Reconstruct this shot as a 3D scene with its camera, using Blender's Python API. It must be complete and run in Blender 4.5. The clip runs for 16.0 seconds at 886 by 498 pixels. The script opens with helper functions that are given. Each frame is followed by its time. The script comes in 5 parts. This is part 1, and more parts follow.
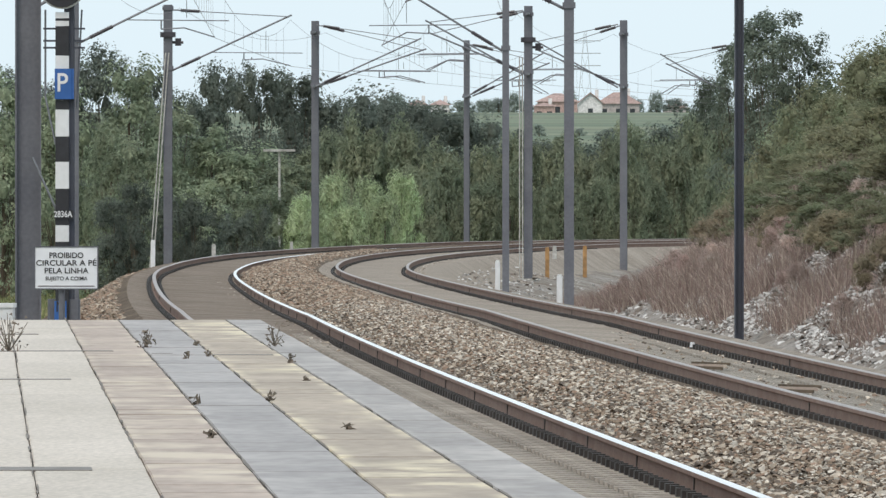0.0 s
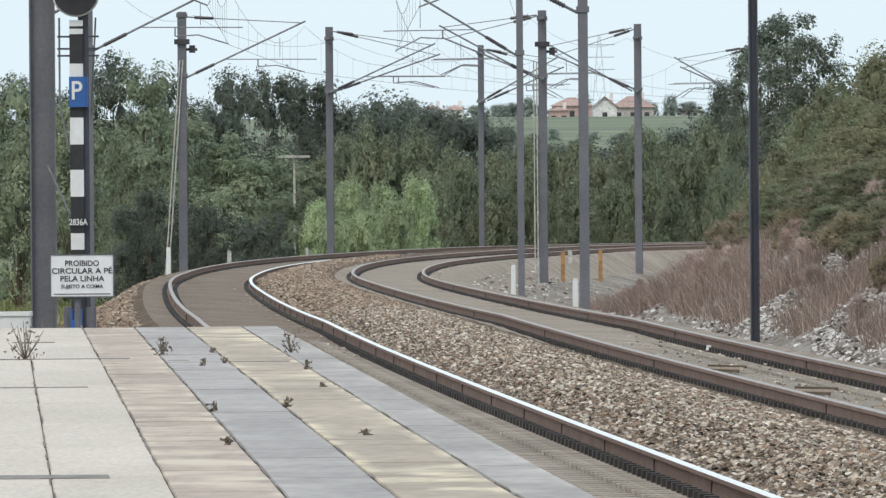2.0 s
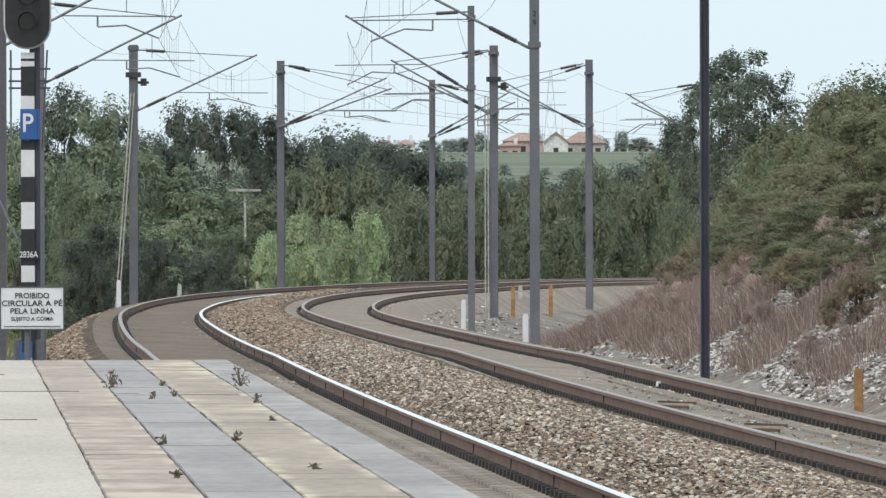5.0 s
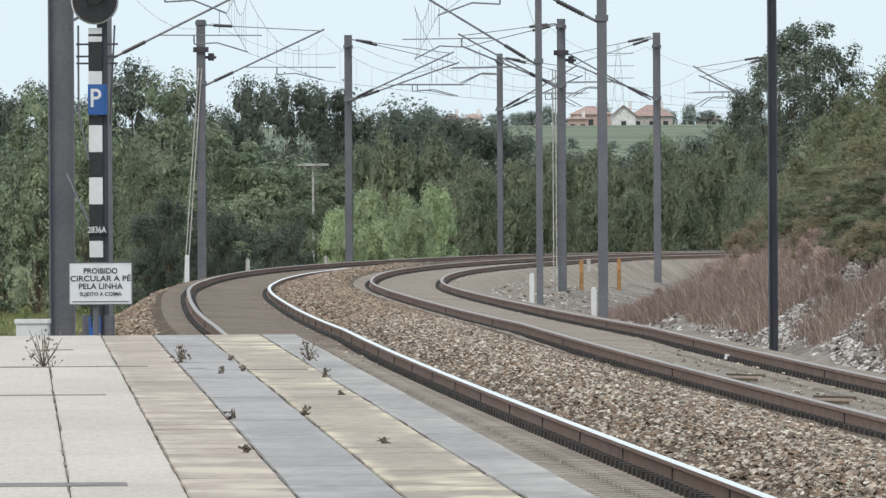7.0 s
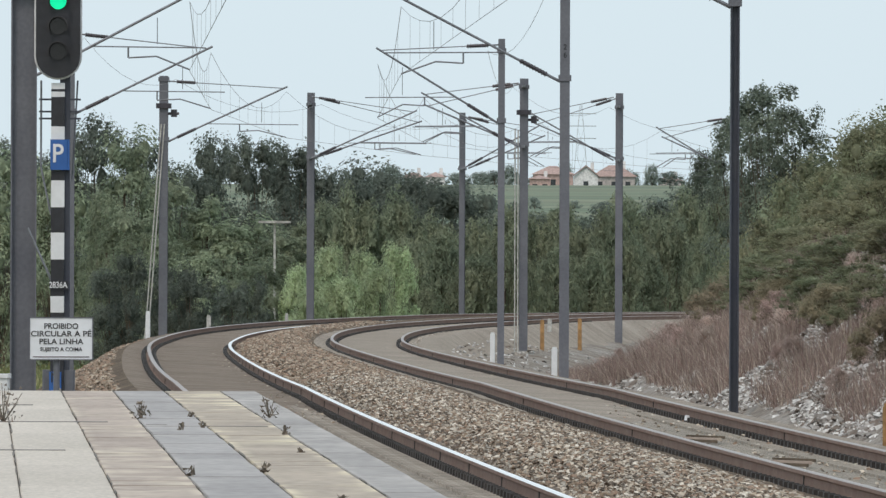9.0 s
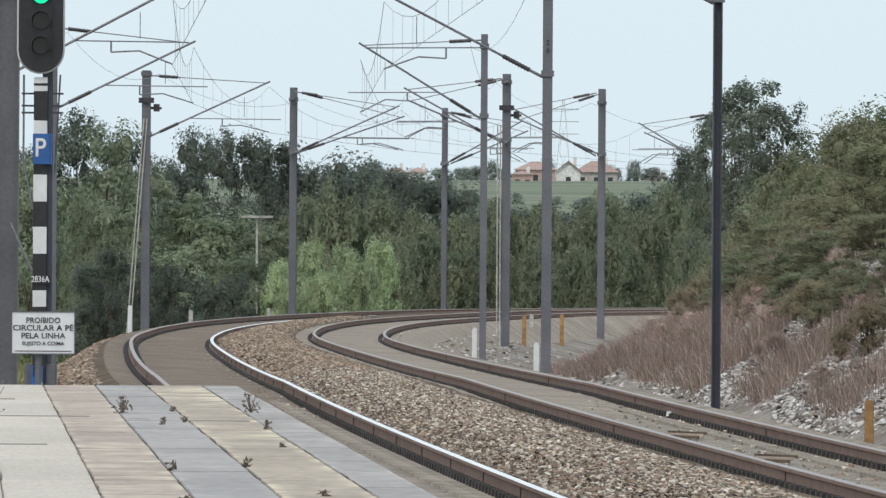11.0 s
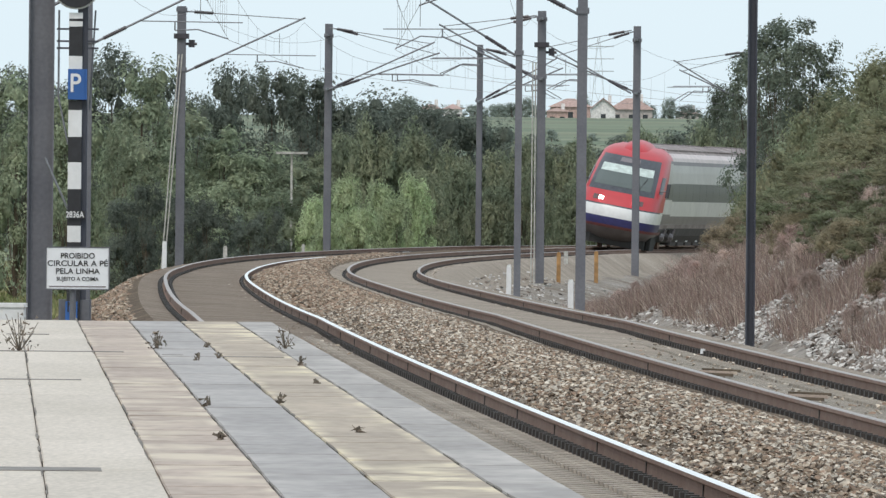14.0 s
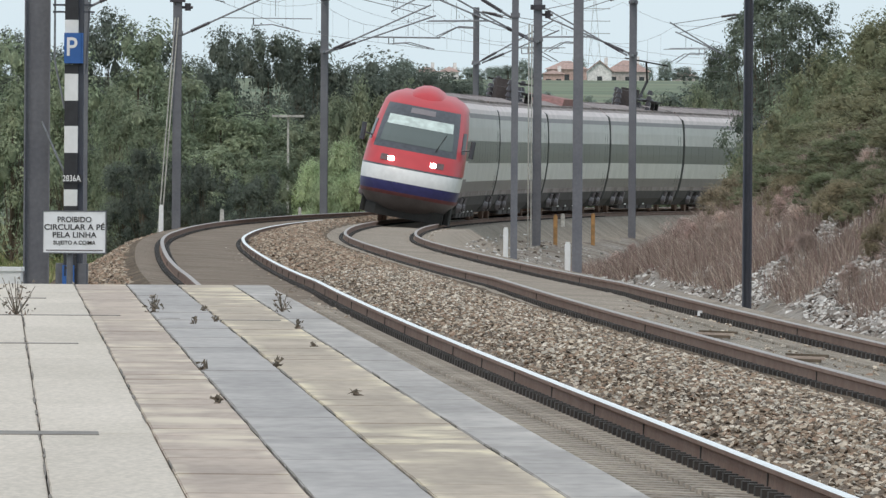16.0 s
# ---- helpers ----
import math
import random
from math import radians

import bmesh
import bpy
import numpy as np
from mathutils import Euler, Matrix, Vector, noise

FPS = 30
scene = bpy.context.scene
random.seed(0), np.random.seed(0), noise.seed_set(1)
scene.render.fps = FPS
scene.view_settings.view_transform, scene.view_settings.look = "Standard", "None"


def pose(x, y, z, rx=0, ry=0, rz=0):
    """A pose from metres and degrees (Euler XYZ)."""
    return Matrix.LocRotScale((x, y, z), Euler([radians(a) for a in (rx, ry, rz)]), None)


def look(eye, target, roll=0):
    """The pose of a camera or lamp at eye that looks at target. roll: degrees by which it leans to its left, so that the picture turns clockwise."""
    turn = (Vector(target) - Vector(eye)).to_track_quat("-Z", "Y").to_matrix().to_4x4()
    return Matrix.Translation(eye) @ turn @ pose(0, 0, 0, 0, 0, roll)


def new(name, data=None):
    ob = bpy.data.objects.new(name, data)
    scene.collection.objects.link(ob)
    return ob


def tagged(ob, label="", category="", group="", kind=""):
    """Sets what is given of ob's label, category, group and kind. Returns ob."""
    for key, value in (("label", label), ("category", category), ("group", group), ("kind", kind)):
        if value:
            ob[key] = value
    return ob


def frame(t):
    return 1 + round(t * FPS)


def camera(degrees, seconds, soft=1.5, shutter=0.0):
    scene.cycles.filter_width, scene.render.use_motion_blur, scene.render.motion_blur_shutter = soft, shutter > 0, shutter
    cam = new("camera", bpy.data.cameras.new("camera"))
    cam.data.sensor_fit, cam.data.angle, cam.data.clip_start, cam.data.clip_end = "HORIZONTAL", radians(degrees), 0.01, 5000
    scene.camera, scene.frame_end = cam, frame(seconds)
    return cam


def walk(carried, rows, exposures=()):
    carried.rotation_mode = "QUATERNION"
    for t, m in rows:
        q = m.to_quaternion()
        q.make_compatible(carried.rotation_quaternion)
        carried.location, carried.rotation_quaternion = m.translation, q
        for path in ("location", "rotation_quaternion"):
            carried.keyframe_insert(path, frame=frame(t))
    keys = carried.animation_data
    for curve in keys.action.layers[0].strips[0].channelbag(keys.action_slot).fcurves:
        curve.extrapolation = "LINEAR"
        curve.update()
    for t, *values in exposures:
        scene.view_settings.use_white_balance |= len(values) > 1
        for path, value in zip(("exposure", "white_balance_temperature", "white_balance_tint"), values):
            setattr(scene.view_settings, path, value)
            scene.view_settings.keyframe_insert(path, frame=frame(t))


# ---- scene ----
EYE = (0.0, 0.0, 1.90)
cam = camera(3.879, 16.0, soft=1.4)
walk(cam, [
    (0, look(EYE, (EYE[0] + 0.0000, 146, EYE[2] + -0.8764), 0.000)),
    (0.5, look(EYE, (EYE[0] + -0.1395, 146, EYE[2] + -0.6988), -0.083)),
    (1, look(EYE, (EYE[0] + -0.1268, 146, EYE[2] + -0.6802), -0.289)),
    (1.5, look(EYE, (EYE[0] + -0.1360, 146, EYE[2] + -0.8344), -0.805)),
    (2, look(EYE, (EYE[0] + -0.1732, 146, EYE[2] + -0.8194), -0.448)),
    (2.5, look(EYE, (EYE[0] + -0.3111, 146, EYE[2] + -0.6100), 0.071)),
    (3, look(EYE, (EYE[0] + -0.0590, 146, EYE[2] + -0.5606), 0.070)),
    (3.5, look(EYE, (EYE[0] + -0.2262, 146, EYE[2] + -0.4253), 0.098)),
    (3.7, look(EYE, (EYE[0] + -0.0721, 146, EYE[2] + -0.5194), 0.116)),
    (5.8, look(EYE, (EYE[0] + 0.3100, 146, EYE[2] + -0.3952), -0.247)),
    (6, look(EYE, (EYE[0] + 0.0577, 146, EYE[2] + -0.6327), -0.260)),
    (6.5, look(EYE, (EYE[0] + 0.0365, 146, EYE[2] + -0.8911), -0.308)),
    (7, look(EYE, (EYE[0] + -0.3797, 146, EYE[2] + -0.7250), -0.335)),
    (7.5, look(EYE, (EYE[0] + -0.3109, 146, EYE[2] + -0.3715), -0.095)),
    (8, look(EYE, (EYE[0] + -0.1820, 146, EYE[2] + -0.0700), 0.028)),
    (8.5, look(EYE, (EYE[0] + -0.0036, 146, EYE[2] + 0.1249), 0.247)),
    (9, look(EYE, (EYE[0] + 0.0532, 146, EYE[2] + -0.0701), 0.218)),
    (9.2, look(EYE, (EYE[0] + 0.1003, 146, EYE[2] + -0.1223), 0.207)),
    (11.3, look(EYE, (EYE[0] + 0.2572, 146, EYE[2] + -0.1223), 0.380)),
    (11.5, look(EYE, (EYE[0] + 0.2661, 146, EYE[2] + -0.1270), 0.363)),
    (12, look(EYE, (EYE[0] + 0.3983, 146, EYE[2] + -0.4617), 0.263)),
    (12.5, look(EYE, (EYE[0] + 0.3413, 146, EYE[2] + -0.6458), 0.273)),
    (13, look(EYE, (EYE[0] + 0.1822, 146, EYE[2] + -0.7251), 0.349)),
    (13.5, look(EYE, (EYE[0] + 0.0707, 146, EYE[2] + -0.7486), 0.528)),
    (14, look(EYE, (EYE[0] + -0.1286, 146, EYE[2] + -0.8315), 0.562)),
    (14.5, look(EYE, (EYE[0] + -0.2683, 146, EYE[2] + -1.0204), 0.369)),
    (15, look(EYE, (EYE[0] + -0.2975, 146, EYE[2] + -1.1713), 0.302)),
    (15.5, look(EYE, (EYE[0] + -0.1367, 146, EYE[2] + -1.3995), 0.301)),
    (16, look(EYE, (EYE[0] + -0.0893, 146, EYE[2] + -1.2473), 0.401)),
], exposures=[(0, 0.03), (3.5, 0.05), (6.0, 0.02), (7.5, 0.03), (8.0, 0.05), (8.5, -0.05), (9.0, -0.14), (11.5, -0.03), (12.5, 0.03), (14.5, 0.0), (15.5, -0.08), (16, -0.1)])

# ---- world, sun, exposure ----
SUN_ELEV, SUN_ROT = radians(52), radians(200)
world = bpy.data.worlds.new("world")
scene.world = world
world.use_nodes = True
wn, wl = world.node_tree.nodes, world.node_tree.links
wn.clear()
sky = wn.new("ShaderNodeTexSky")
sky.sky_type = "NISHITA"
sky.sun_disc = False
sky.sun_elevation, sky.sun_rotation = SUN_ELEV, SUN_ROT
sky.air_density, sky.dust_density, sky.ozone_density = 1.0, 4.0, 1.2
veil = wn.new("ShaderNodeMixRGB")
veil.inputs[0].default_value = 0.7
veil.inputs[2].default_value = (10.5, 12.3, 13.3, 1)
wl.new(sky.outputs[0], veil.inputs[1])
bg = wn.new("ShaderNodeBackground")
bg.inputs[1].default_value = 0.10
wl.new(veil.outputs[0], bg.inputs[0])
wl.new(bg.outputs[0], wn.new("ShaderNodeOutputWorld").inputs[0])
sun_data = bpy.data.lights.new("sun", "SUN")
sun_data.energy, sun_data.angle, sun_data.color = 1.15, radians(14), (1.0, 0.845, 0.755)
sun = new("sun", sun_data)
sun.matrix_basis = look((0, 0, 60), (0 - math.sin(SUN_ROT) * 60, 0 - math.cos(SUN_ROT) * 60, 60 - 60 * math.tan(SUN_ELEV)))


# ---- materials ----
def material(name, base, rough=0.8, metal=0.0, vary=0.15, grain=0.2, size=3.0, fine=40.0, bump=0.0, tint=None, per=0.0, island=0.0, stretch=None, placed=False):
    """Principled surface, varied at two scales (size, fine: repeats a metre); per: object to object; island: piece to piece."""
    m = bpy.data.materials.new(name)
    m.use_nodes = True
    n, l = m.node_tree.nodes, m.node_tree.links
    bs = n["Principled BSDF"]
    bs.inputs["Roughness"].default_value, bs.inputs["Metallic"].default_value = rough, metal
    co = n.new("ShaderNodeTexCoord")
    src = n.new("ShaderNodeNewGeometry").outputs["Position"] if placed else co.outputs["Object"]
    if stretch:
        mp = n.new("ShaderNodeMapping")
        mp.inputs["Scale"].default_value = stretch
        l.new(src, mp.inputs[0])
        src = mp.outputs[0]
    big, small = n.new("ShaderNodeTexNoise"), n.new("ShaderNodeTexNoise")
    for tex, sc, det in ((big, size, 3), (small, fine, 2)):
        tex.inputs["Scale"].default_value, tex.inputs["Detail"].default_value = sc, det
        l.new(src, tex.inputs["Vector"])
    mix = n.new("ShaderNodeMixRGB")
    t2 = tint or tuple(c * (1 - 2 * vary) for c in base)
    mix.inputs[1].default_value = (*base, 1)
    mix.inputs[2].default_value = (*t2, 1)
    ramp = n.new("ShaderNodeMapRange")
    ramp.inputs[1].default_value, ramp.inputs[2].default_value = 0.35, 0.65
    l.new(big.outputs[0], ramp.inputs[0])
    if island > 0.3:
        pick, half = n.new("ShaderNodeNewGeometry"), n.new("ShaderNodeMixRGB")
        half.inputs[0].default_value = 0.75
        l.new(ramp.outputs[0], half.inputs[1])
        l.new(pick.outputs["Random Per Island"], half.inputs[2])
        l.new(half.outputs[0], mix.inputs[0])
    else:
        l.new(ramp.outputs[0], mix.inputs[0])
    hsv = n.new("ShaderNodeHueSaturation")
    l.new(mix.outputs[0], hsv.inputs["Color"])
    val = n.new("ShaderNodeMapRange")
    val.inputs[1].default_value, val.inputs[2].default_value = 0.3, 0.7
    val.inputs[3].default_value, val.inputs[4].default_value = 1 - grain, 1 + grain
    l.new(small.outputs[0], val.inputs[0])
    out = val.outputs[0]
    for amount, kind, sock in ((per, "ShaderNodeObjectInfo", "Random"), (island, "ShaderNodeNewGeometry", "Random Per Island")):
        if amount:
            oi = n.new(kind)
            mr = n.new("ShaderNodeMapRange")
            mr.inputs[3].default_value, mr.inputs[4].default_value = 1 - amount, 1 + amount
            l.new(oi.outputs[sock], mr.inputs[0])
            mul = n.new("ShaderNodeMath")
            mul.operation = "MULTIPLY"
            l.new(out, mul.inputs[0])
            l.new(mr.outputs[0], mul.inputs[1])
            out = mul.outputs[0]
    l.new(out, hsv.inputs["Value"])
    l.new(hsv.outputs[0], bs.inputs["Base Color"])
    if bump:
        bp = n.new("ShaderNodeBump")
        bp.inputs["Strength"].default_value, bp.inputs["Distance"].default_value = 0.6, bump
        l.new(small.outputs[0], bp.inputs["Height"])
        l.new(bp.outputs[0], bs.inputs["Normal"])
    return m


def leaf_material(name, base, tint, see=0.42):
    """Three tones of one foliage, shaded to lit, that light put into the colour; see: the share of light that passes
    through a leaf.
    """
    leaf_tones = []
    for k, f in (("shade_tone", 1.1), ("mid_tone", 1.28), ("lit_tone", 1.48)):
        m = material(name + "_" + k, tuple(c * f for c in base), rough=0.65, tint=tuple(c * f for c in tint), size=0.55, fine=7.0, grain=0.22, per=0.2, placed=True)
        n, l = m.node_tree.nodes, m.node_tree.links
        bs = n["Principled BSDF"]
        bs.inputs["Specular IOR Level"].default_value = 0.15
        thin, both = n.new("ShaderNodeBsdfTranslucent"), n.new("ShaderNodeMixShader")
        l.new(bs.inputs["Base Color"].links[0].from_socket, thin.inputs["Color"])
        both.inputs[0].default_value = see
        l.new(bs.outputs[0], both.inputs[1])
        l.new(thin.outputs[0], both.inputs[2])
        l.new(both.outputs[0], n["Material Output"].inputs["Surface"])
        leaf_tones.append(m)
    return leaf_tones


def glow_material(name, color, strength):
    m = bpy.data.materials.new(name)
    m.use_nodes = True
    bs = m.node_tree.nodes["Principled BSDF"]
    bs.inputs["Base Color"].default_value = (*color, 1)
    bs.inputs["Emission Color"].default_value = (*color, 1)
    bs.inputs["Emission Strength"].default_value = strength
    return m


def paving_material(name, base, pale, amount):
    """Worn concrete paving: broad tone, pale bleached streaks across it and along its long sides, fine grit."""
    m = material(name, base, 0.9, vary=0.09, size=1.0, fine=9, grain=0.1, per=0.06, stretch=(1.6, 0.35, 1), placed=True)
    n, l = m.node_tree.nodes, m.node_tree.links
    place, gen = n.new("ShaderNodeNewGeometry").outputs["Position"], n.new("ShaderNodeTexCoord").outputs["Generated"]

    def cloud(scale, lo, hi, detail=3):
        mp, tex, mr = n.new("ShaderNodeMapping"), n.new("ShaderNodeTexNoise"), n.new("ShaderNodeMapRange")
        mp.inputs["Scale"].default_value = scale
        tex.inputs["Scale"].default_value, tex.inputs["Detail"].default_value = 1.0, detail
        mr.inputs[1].default_value, mr.inputs[2].default_value = lo, hi
        l.new(place, mp.inputs[0])
        l.new(mp.outputs[0], tex.inputs["Vector"])
        l.new(tex.outputs[0], mr.inputs[0])
        return mr.outputs[0]

    def sums(kind, a, b):
        q = n.new("ShaderNodeMath")
        q.operation = kind
        for k, v in enumerate((a, b)):
            if isinstance(v, float):
                q.inputs[k].default_value = v
            else:
                l.new(v, q.inputs[k])
        return q.outputs[0]

    sep = n.new("ShaderNodeSeparateXYZ")
    l.new(gen, sep.inputs[0])
    side = sums("ABSOLUTE", sums("SUBTRACT", sep.outputs[0], 0.5), 0.0)
    rim = n.new("ShaderNodeMapRange")
    rim.inputs[1].default_value, rim.inputs[2].default_value = 0.34, 0.5
    l.new(side, rim.inputs[0])
    streak, patch = cloud((2.6, 1.05, 1), 0.46, 0.62, 4), cloud((1.1, 0.13, 1), 0.47, 0.62, 2)
    mask = sums("MULTIPLY", streak, sums("MINIMUM", sums("ADD", patch, sums("MULTIPLY", rim.outputs[0], 0.9)), 1.0))
    mask = sums("MULTIPLY", mask, amount)
    mix = n.new("ShaderNodeMixRGB")
    mix.inputs[2].default_value = (*pale, 1)
    bs = n["Principled BSDF"]
    l.new(mask, mix.inputs[0])
    l.new(bs.inputs["Base Color"].links[0].from_socket, mix.inputs[1])
    l.new(mix.outputs[0], bs.inputs["Base Color"])
    return m


M_SOIL = material("soil_and_grass", (0.13, 0.14, 0.05), 0.95, tint=(0.2, 0.17, 0.09), size=0.12, fine=2.5, grain=0.35)
# far green dulled and paled, with haze put into its colour
M_FIELD = material("far_field_green", (0.135, 0.175, 0.125), 0.95, tint=(0.22, 0.235, 0.17), size=0.016, fine=0.15, grain=0.2, stretch=(0.15, 1, 1))
M_BANK = material("stony_bank_earth", (0.29, 0.265, 0.24), 0.95, tint=(0.18, 0.15, 0.12), size=0.8, fine=9, grain=0.4, bump=0.05)
# bed darker than its stones, shade in the gaps put into the colour
M_BALLAST = material("brown_ballast", (0.15, 0.115, 0.085), 0.95, tint=(0.09, 0.068, 0.05), size=0.5, fine=14, grain=0.5, bump=0.05)
M_BALLAST_DUN = material("dun_ballast_dust", (0.235, 0.192, 0.155), 0.95, tint=(0.165, 0.132, 0.105), size=0.6, fine=16, grain=0.32, bump=0.03)
M_BALLAST_GREY = material("grey_fine_ballast", (0.33, 0.285, 0.238), 0.95, tint=(0.25, 0.212, 0.175), size=0.7, fine=18, grain=0.28, bump=0.03)
M_STONE = [material("ballast_stone_" + k, c, 0.9, vary=0.15, size=1.5, fine=25, grain=0.2) for k, c in (("pale", (0.70, 0.63, 0.535)), ("tan", (0.46, 0.382, 0.297)), ("buff", (0.57, 0.49, 0.395)), ("brown", (0.28, 0.21, 0.15)), ("rust", (0.33, 0.23, 0.165)), ("dark", (0.15, 0.12, 0.095)), ("grey", (0.43, 0.39, 0.33)))]
M_STONE_PALE = [material("rubble_stone_" + k, c, 0.9, vary=0.15, size=1.5, fine=20, grain=0.2) for k, c in (("white", (0.7, 0.68, 0.65)), ("grey", (0.5, 0.475, 0.45)), ("dull", (0.3, 0.275, 0.25)), ("brown", (0.22, 0.18, 0.15)))]
M_RAIL_SIDE = material("rusty_rail_steel", (0.185, 0.107, 0.078), 0.85, tint=(0.23, 0.15, 0.115), size=1.5, fine=30, grain=0.2)
# near-white base: sky glare on the worn head put into its colour
M_RAIL_TOP = material("worn_head_with_glare", (0.93, 0.92, 0.91), 0.33, metal=0.45, vary=0.05, grain=0.05)
M_RAIL_DULL = material("dull_rail_head", (0.36, 0.29, 0.26), 0.42, metal=0.5, vary=0.1, fine=8, grain=0.1)
M_SLEEPER_DUSTY = material("rust_dusted_concrete_sleeper", (0.40, 0.365, 0.32), 0.95, tint=(0.31, 0.275, 0.235), size=0.5, fine=18, grain=0.25, per=0.15)
M_SLEEPER = material("concrete_sleeper", (0.37, 0.335, 0.285), 0.9, vary=0.15, fine=20, per=0.12)
M_CLIP = material("rail_fastening_iron", (0.035, 0.03, 0.027), 0.7, fine=30, island=0.3)
for m in (M_BALLAST, M_SLEEPER_DUSTY, M_BALLAST_DUN, M_BALLAST_GREY, M_BANK, M_SOIL, M_FIELD):
    m.node_tree.nodes["Principled BSDF"].inputs["Specular IOR Level"].default_value = 0.08
M_SLAB_PALE = material("pale_concrete_paving", (0.57, 0.508, 0.442), 0.9, tint=(0.50, 0.445, 0.38), size=0.8, fine=30, grain=0.12, per=0.04, placed=True, stretch=(1.6, 0.25, 1))
M_SLAB_TAN = paving_material("tan_concrete_paving", (0.43, 0.35, 0.295), (0.62, 0.54, 0.43), 0.8)
M_SLAB_BUFF = paving_material("buff_concrete_paving", (0.425, 0.355, 0.285), (0.68, 0.595, 0.435), 1.0)
M_SLAB_BLUE = paving_material("blue_grey_paving", (0.37, 0.346, 0.334), (0.48, 0.45, 0.428), 0.45)
M_SLAB_EDGE = paving_material("grey_platform_edge", (0.36, 0.335, 0.318), (0.52, 0.485, 0.455), 0.6)
M_JOINT = material("dark_joint_dirt", (0.21, 0.185, 0.16), 0.95, fine=25)
M_JOINTBAR = material("grey_joint_strip", (0.25, 0.23, 0.21), 0.9, fine=14)
M_MAST = material("grey_painted_steel", (0.112, 0.116, 0.136), 0.55, tint=(0.148, 0.152, 0.17), size=0.9, fine=18, grain=0.1, per=0.06)
M_MAST_DARK = material("dark_blue_painted_steel", (0.035, 0.04, 0.06), 0.5, tint=(0.055, 0.06, 0.075), size=1.1, fine=18, grain=0.1)
M_GALV = material("galvanised_tube", (0.2, 0.21, 0.23), 0.5, metal=0.3, fine=20)
# lightened so the far pylon looks faint, haze put into the colour
M_PYLON = material("haze_paled_lattice", (0.5, 0.53, 0.55), 0.7, fine=2)
M_INSUL = material("dark_insulator", (0.05, 0.045, 0.055), 0.35, fine=20)
M_WIRE = material("copper_overhead_wire", (0.15, 0.15, 0.155), 0.6, fine=5)
M_WHITE = material("white_paint", (0.74, 0.75, 0.76), 0.6, vary=0.05, fine=12, grain=0.06)
M_SIGN = material("white_enamel_sign", (0.78, 0.80, 0.83), 0.5, vary=0.03, fine=9, grain=0.04)
M_BLACK = material("black_paint", (0.025, 0.025, 0.03), 0.5, fine=14)
M_SIGNBLUE = material("blue_enamel", (0.03, 0.12, 0.38), 0.45, vary=0.08, fine=12, grain=0.08)
M_ORANGE = material("orange_painted_post", (0.38, 0.215, 0.085), 0.7, fine=10)
M_CONC = material("weathered_concrete", (0.48, 0.47, 0.44), 0.9, fine=14, grain=0.2)
M_BARK = material("grey_brown_bark", (0.14, 0.11, 0.08), 0.95, fine=9, grain=0.3)
# dark greens greyed and lifted to carry the haze before the wood
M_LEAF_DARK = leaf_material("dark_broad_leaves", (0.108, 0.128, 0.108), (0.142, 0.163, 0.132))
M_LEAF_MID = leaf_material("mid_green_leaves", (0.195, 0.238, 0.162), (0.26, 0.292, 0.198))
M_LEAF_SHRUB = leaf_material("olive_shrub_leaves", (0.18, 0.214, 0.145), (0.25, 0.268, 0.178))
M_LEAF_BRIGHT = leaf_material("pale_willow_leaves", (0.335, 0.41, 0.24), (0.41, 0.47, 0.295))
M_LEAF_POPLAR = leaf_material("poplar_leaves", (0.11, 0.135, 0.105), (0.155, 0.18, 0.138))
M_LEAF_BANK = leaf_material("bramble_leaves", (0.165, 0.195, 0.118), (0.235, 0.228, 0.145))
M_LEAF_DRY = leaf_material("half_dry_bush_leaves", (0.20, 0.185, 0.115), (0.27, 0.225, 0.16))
# paler and greyer: distance haze put into the leaf colour
M_LEAF_FAR = leaf_material("far_leaves_with_haze", (0.20, 0.24, 0.21), (0.24, 0.275, 0.24))
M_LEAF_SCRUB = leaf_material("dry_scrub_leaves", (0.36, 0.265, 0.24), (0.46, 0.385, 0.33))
M_DRY = [material("dry_grass_" + k, c, 0.95, size=0.5, fine=6, grain=0.2) for k, c in (("red", (0.295, 0.2, 0.178)), ("dun", (0.3, 0.235, 0.195)), ("brown", (0.28, 0.212, 0.178)), ("straw", (0.52, 0.44, 0.37)), ("dark", (0.2, 0.14, 0.125)))]
M_GRASS = [material("green_grass_" + k, c, 0.95, size=0.4, fine=5) for k, c in (("dull", (0.15, 0.18, 0.07)), ("fresh", (0.2, 0.25, 0.09)), ("straw", (0.32, 0.3, 0.16)))]
M_WEED = material("dusty_weed_leaves", (0.14, 0.13, 0.10), 0.9, tint=(0.2, 0.15, 0.12), size=4, fine=30, island=0.3)
M_TR_RED = material("train_red_paint", (0.50, 0.045, 0.055), 0.35, vary=0.06, fine=6, grain=0.05)
M_TR_WHITE = material("train_white_paint", (0.70, 0.71, 0.71), 0.35, vary=0.05, size=1.2, fine=8, grain=0.05)
M_TR_CANT = material("train_pinkish_eaves_paint", (0.68, 0.585, 0.575), 0.5, vary=0.08, size=0.9, fine=6, grain=0.08)
M_TR_PALE = material("train_pale_grey_paint", (0.50, 0.485, 0.465), 0.4, vary=0.06, size=1.2, fine=8, grain=0.06)
M_TR_GREY = material("train_mid_grey_paint", (0.2, 0.175, 0.185), 0.45, vary=0.08, size=1.2, fine=8, grain=0.08)
M_TR_ROOF = material("train_dusty_roof", (0.30, 0.255, 0.245), 0.75, tint=(0.17, 0.135, 0.13), size=1.0, fine=6, grain=0.12)
M_TR_BLUE = material("train_navy_band", (0.035, 0.035, 0.13), 0.4, vary=0.06, fine=6)
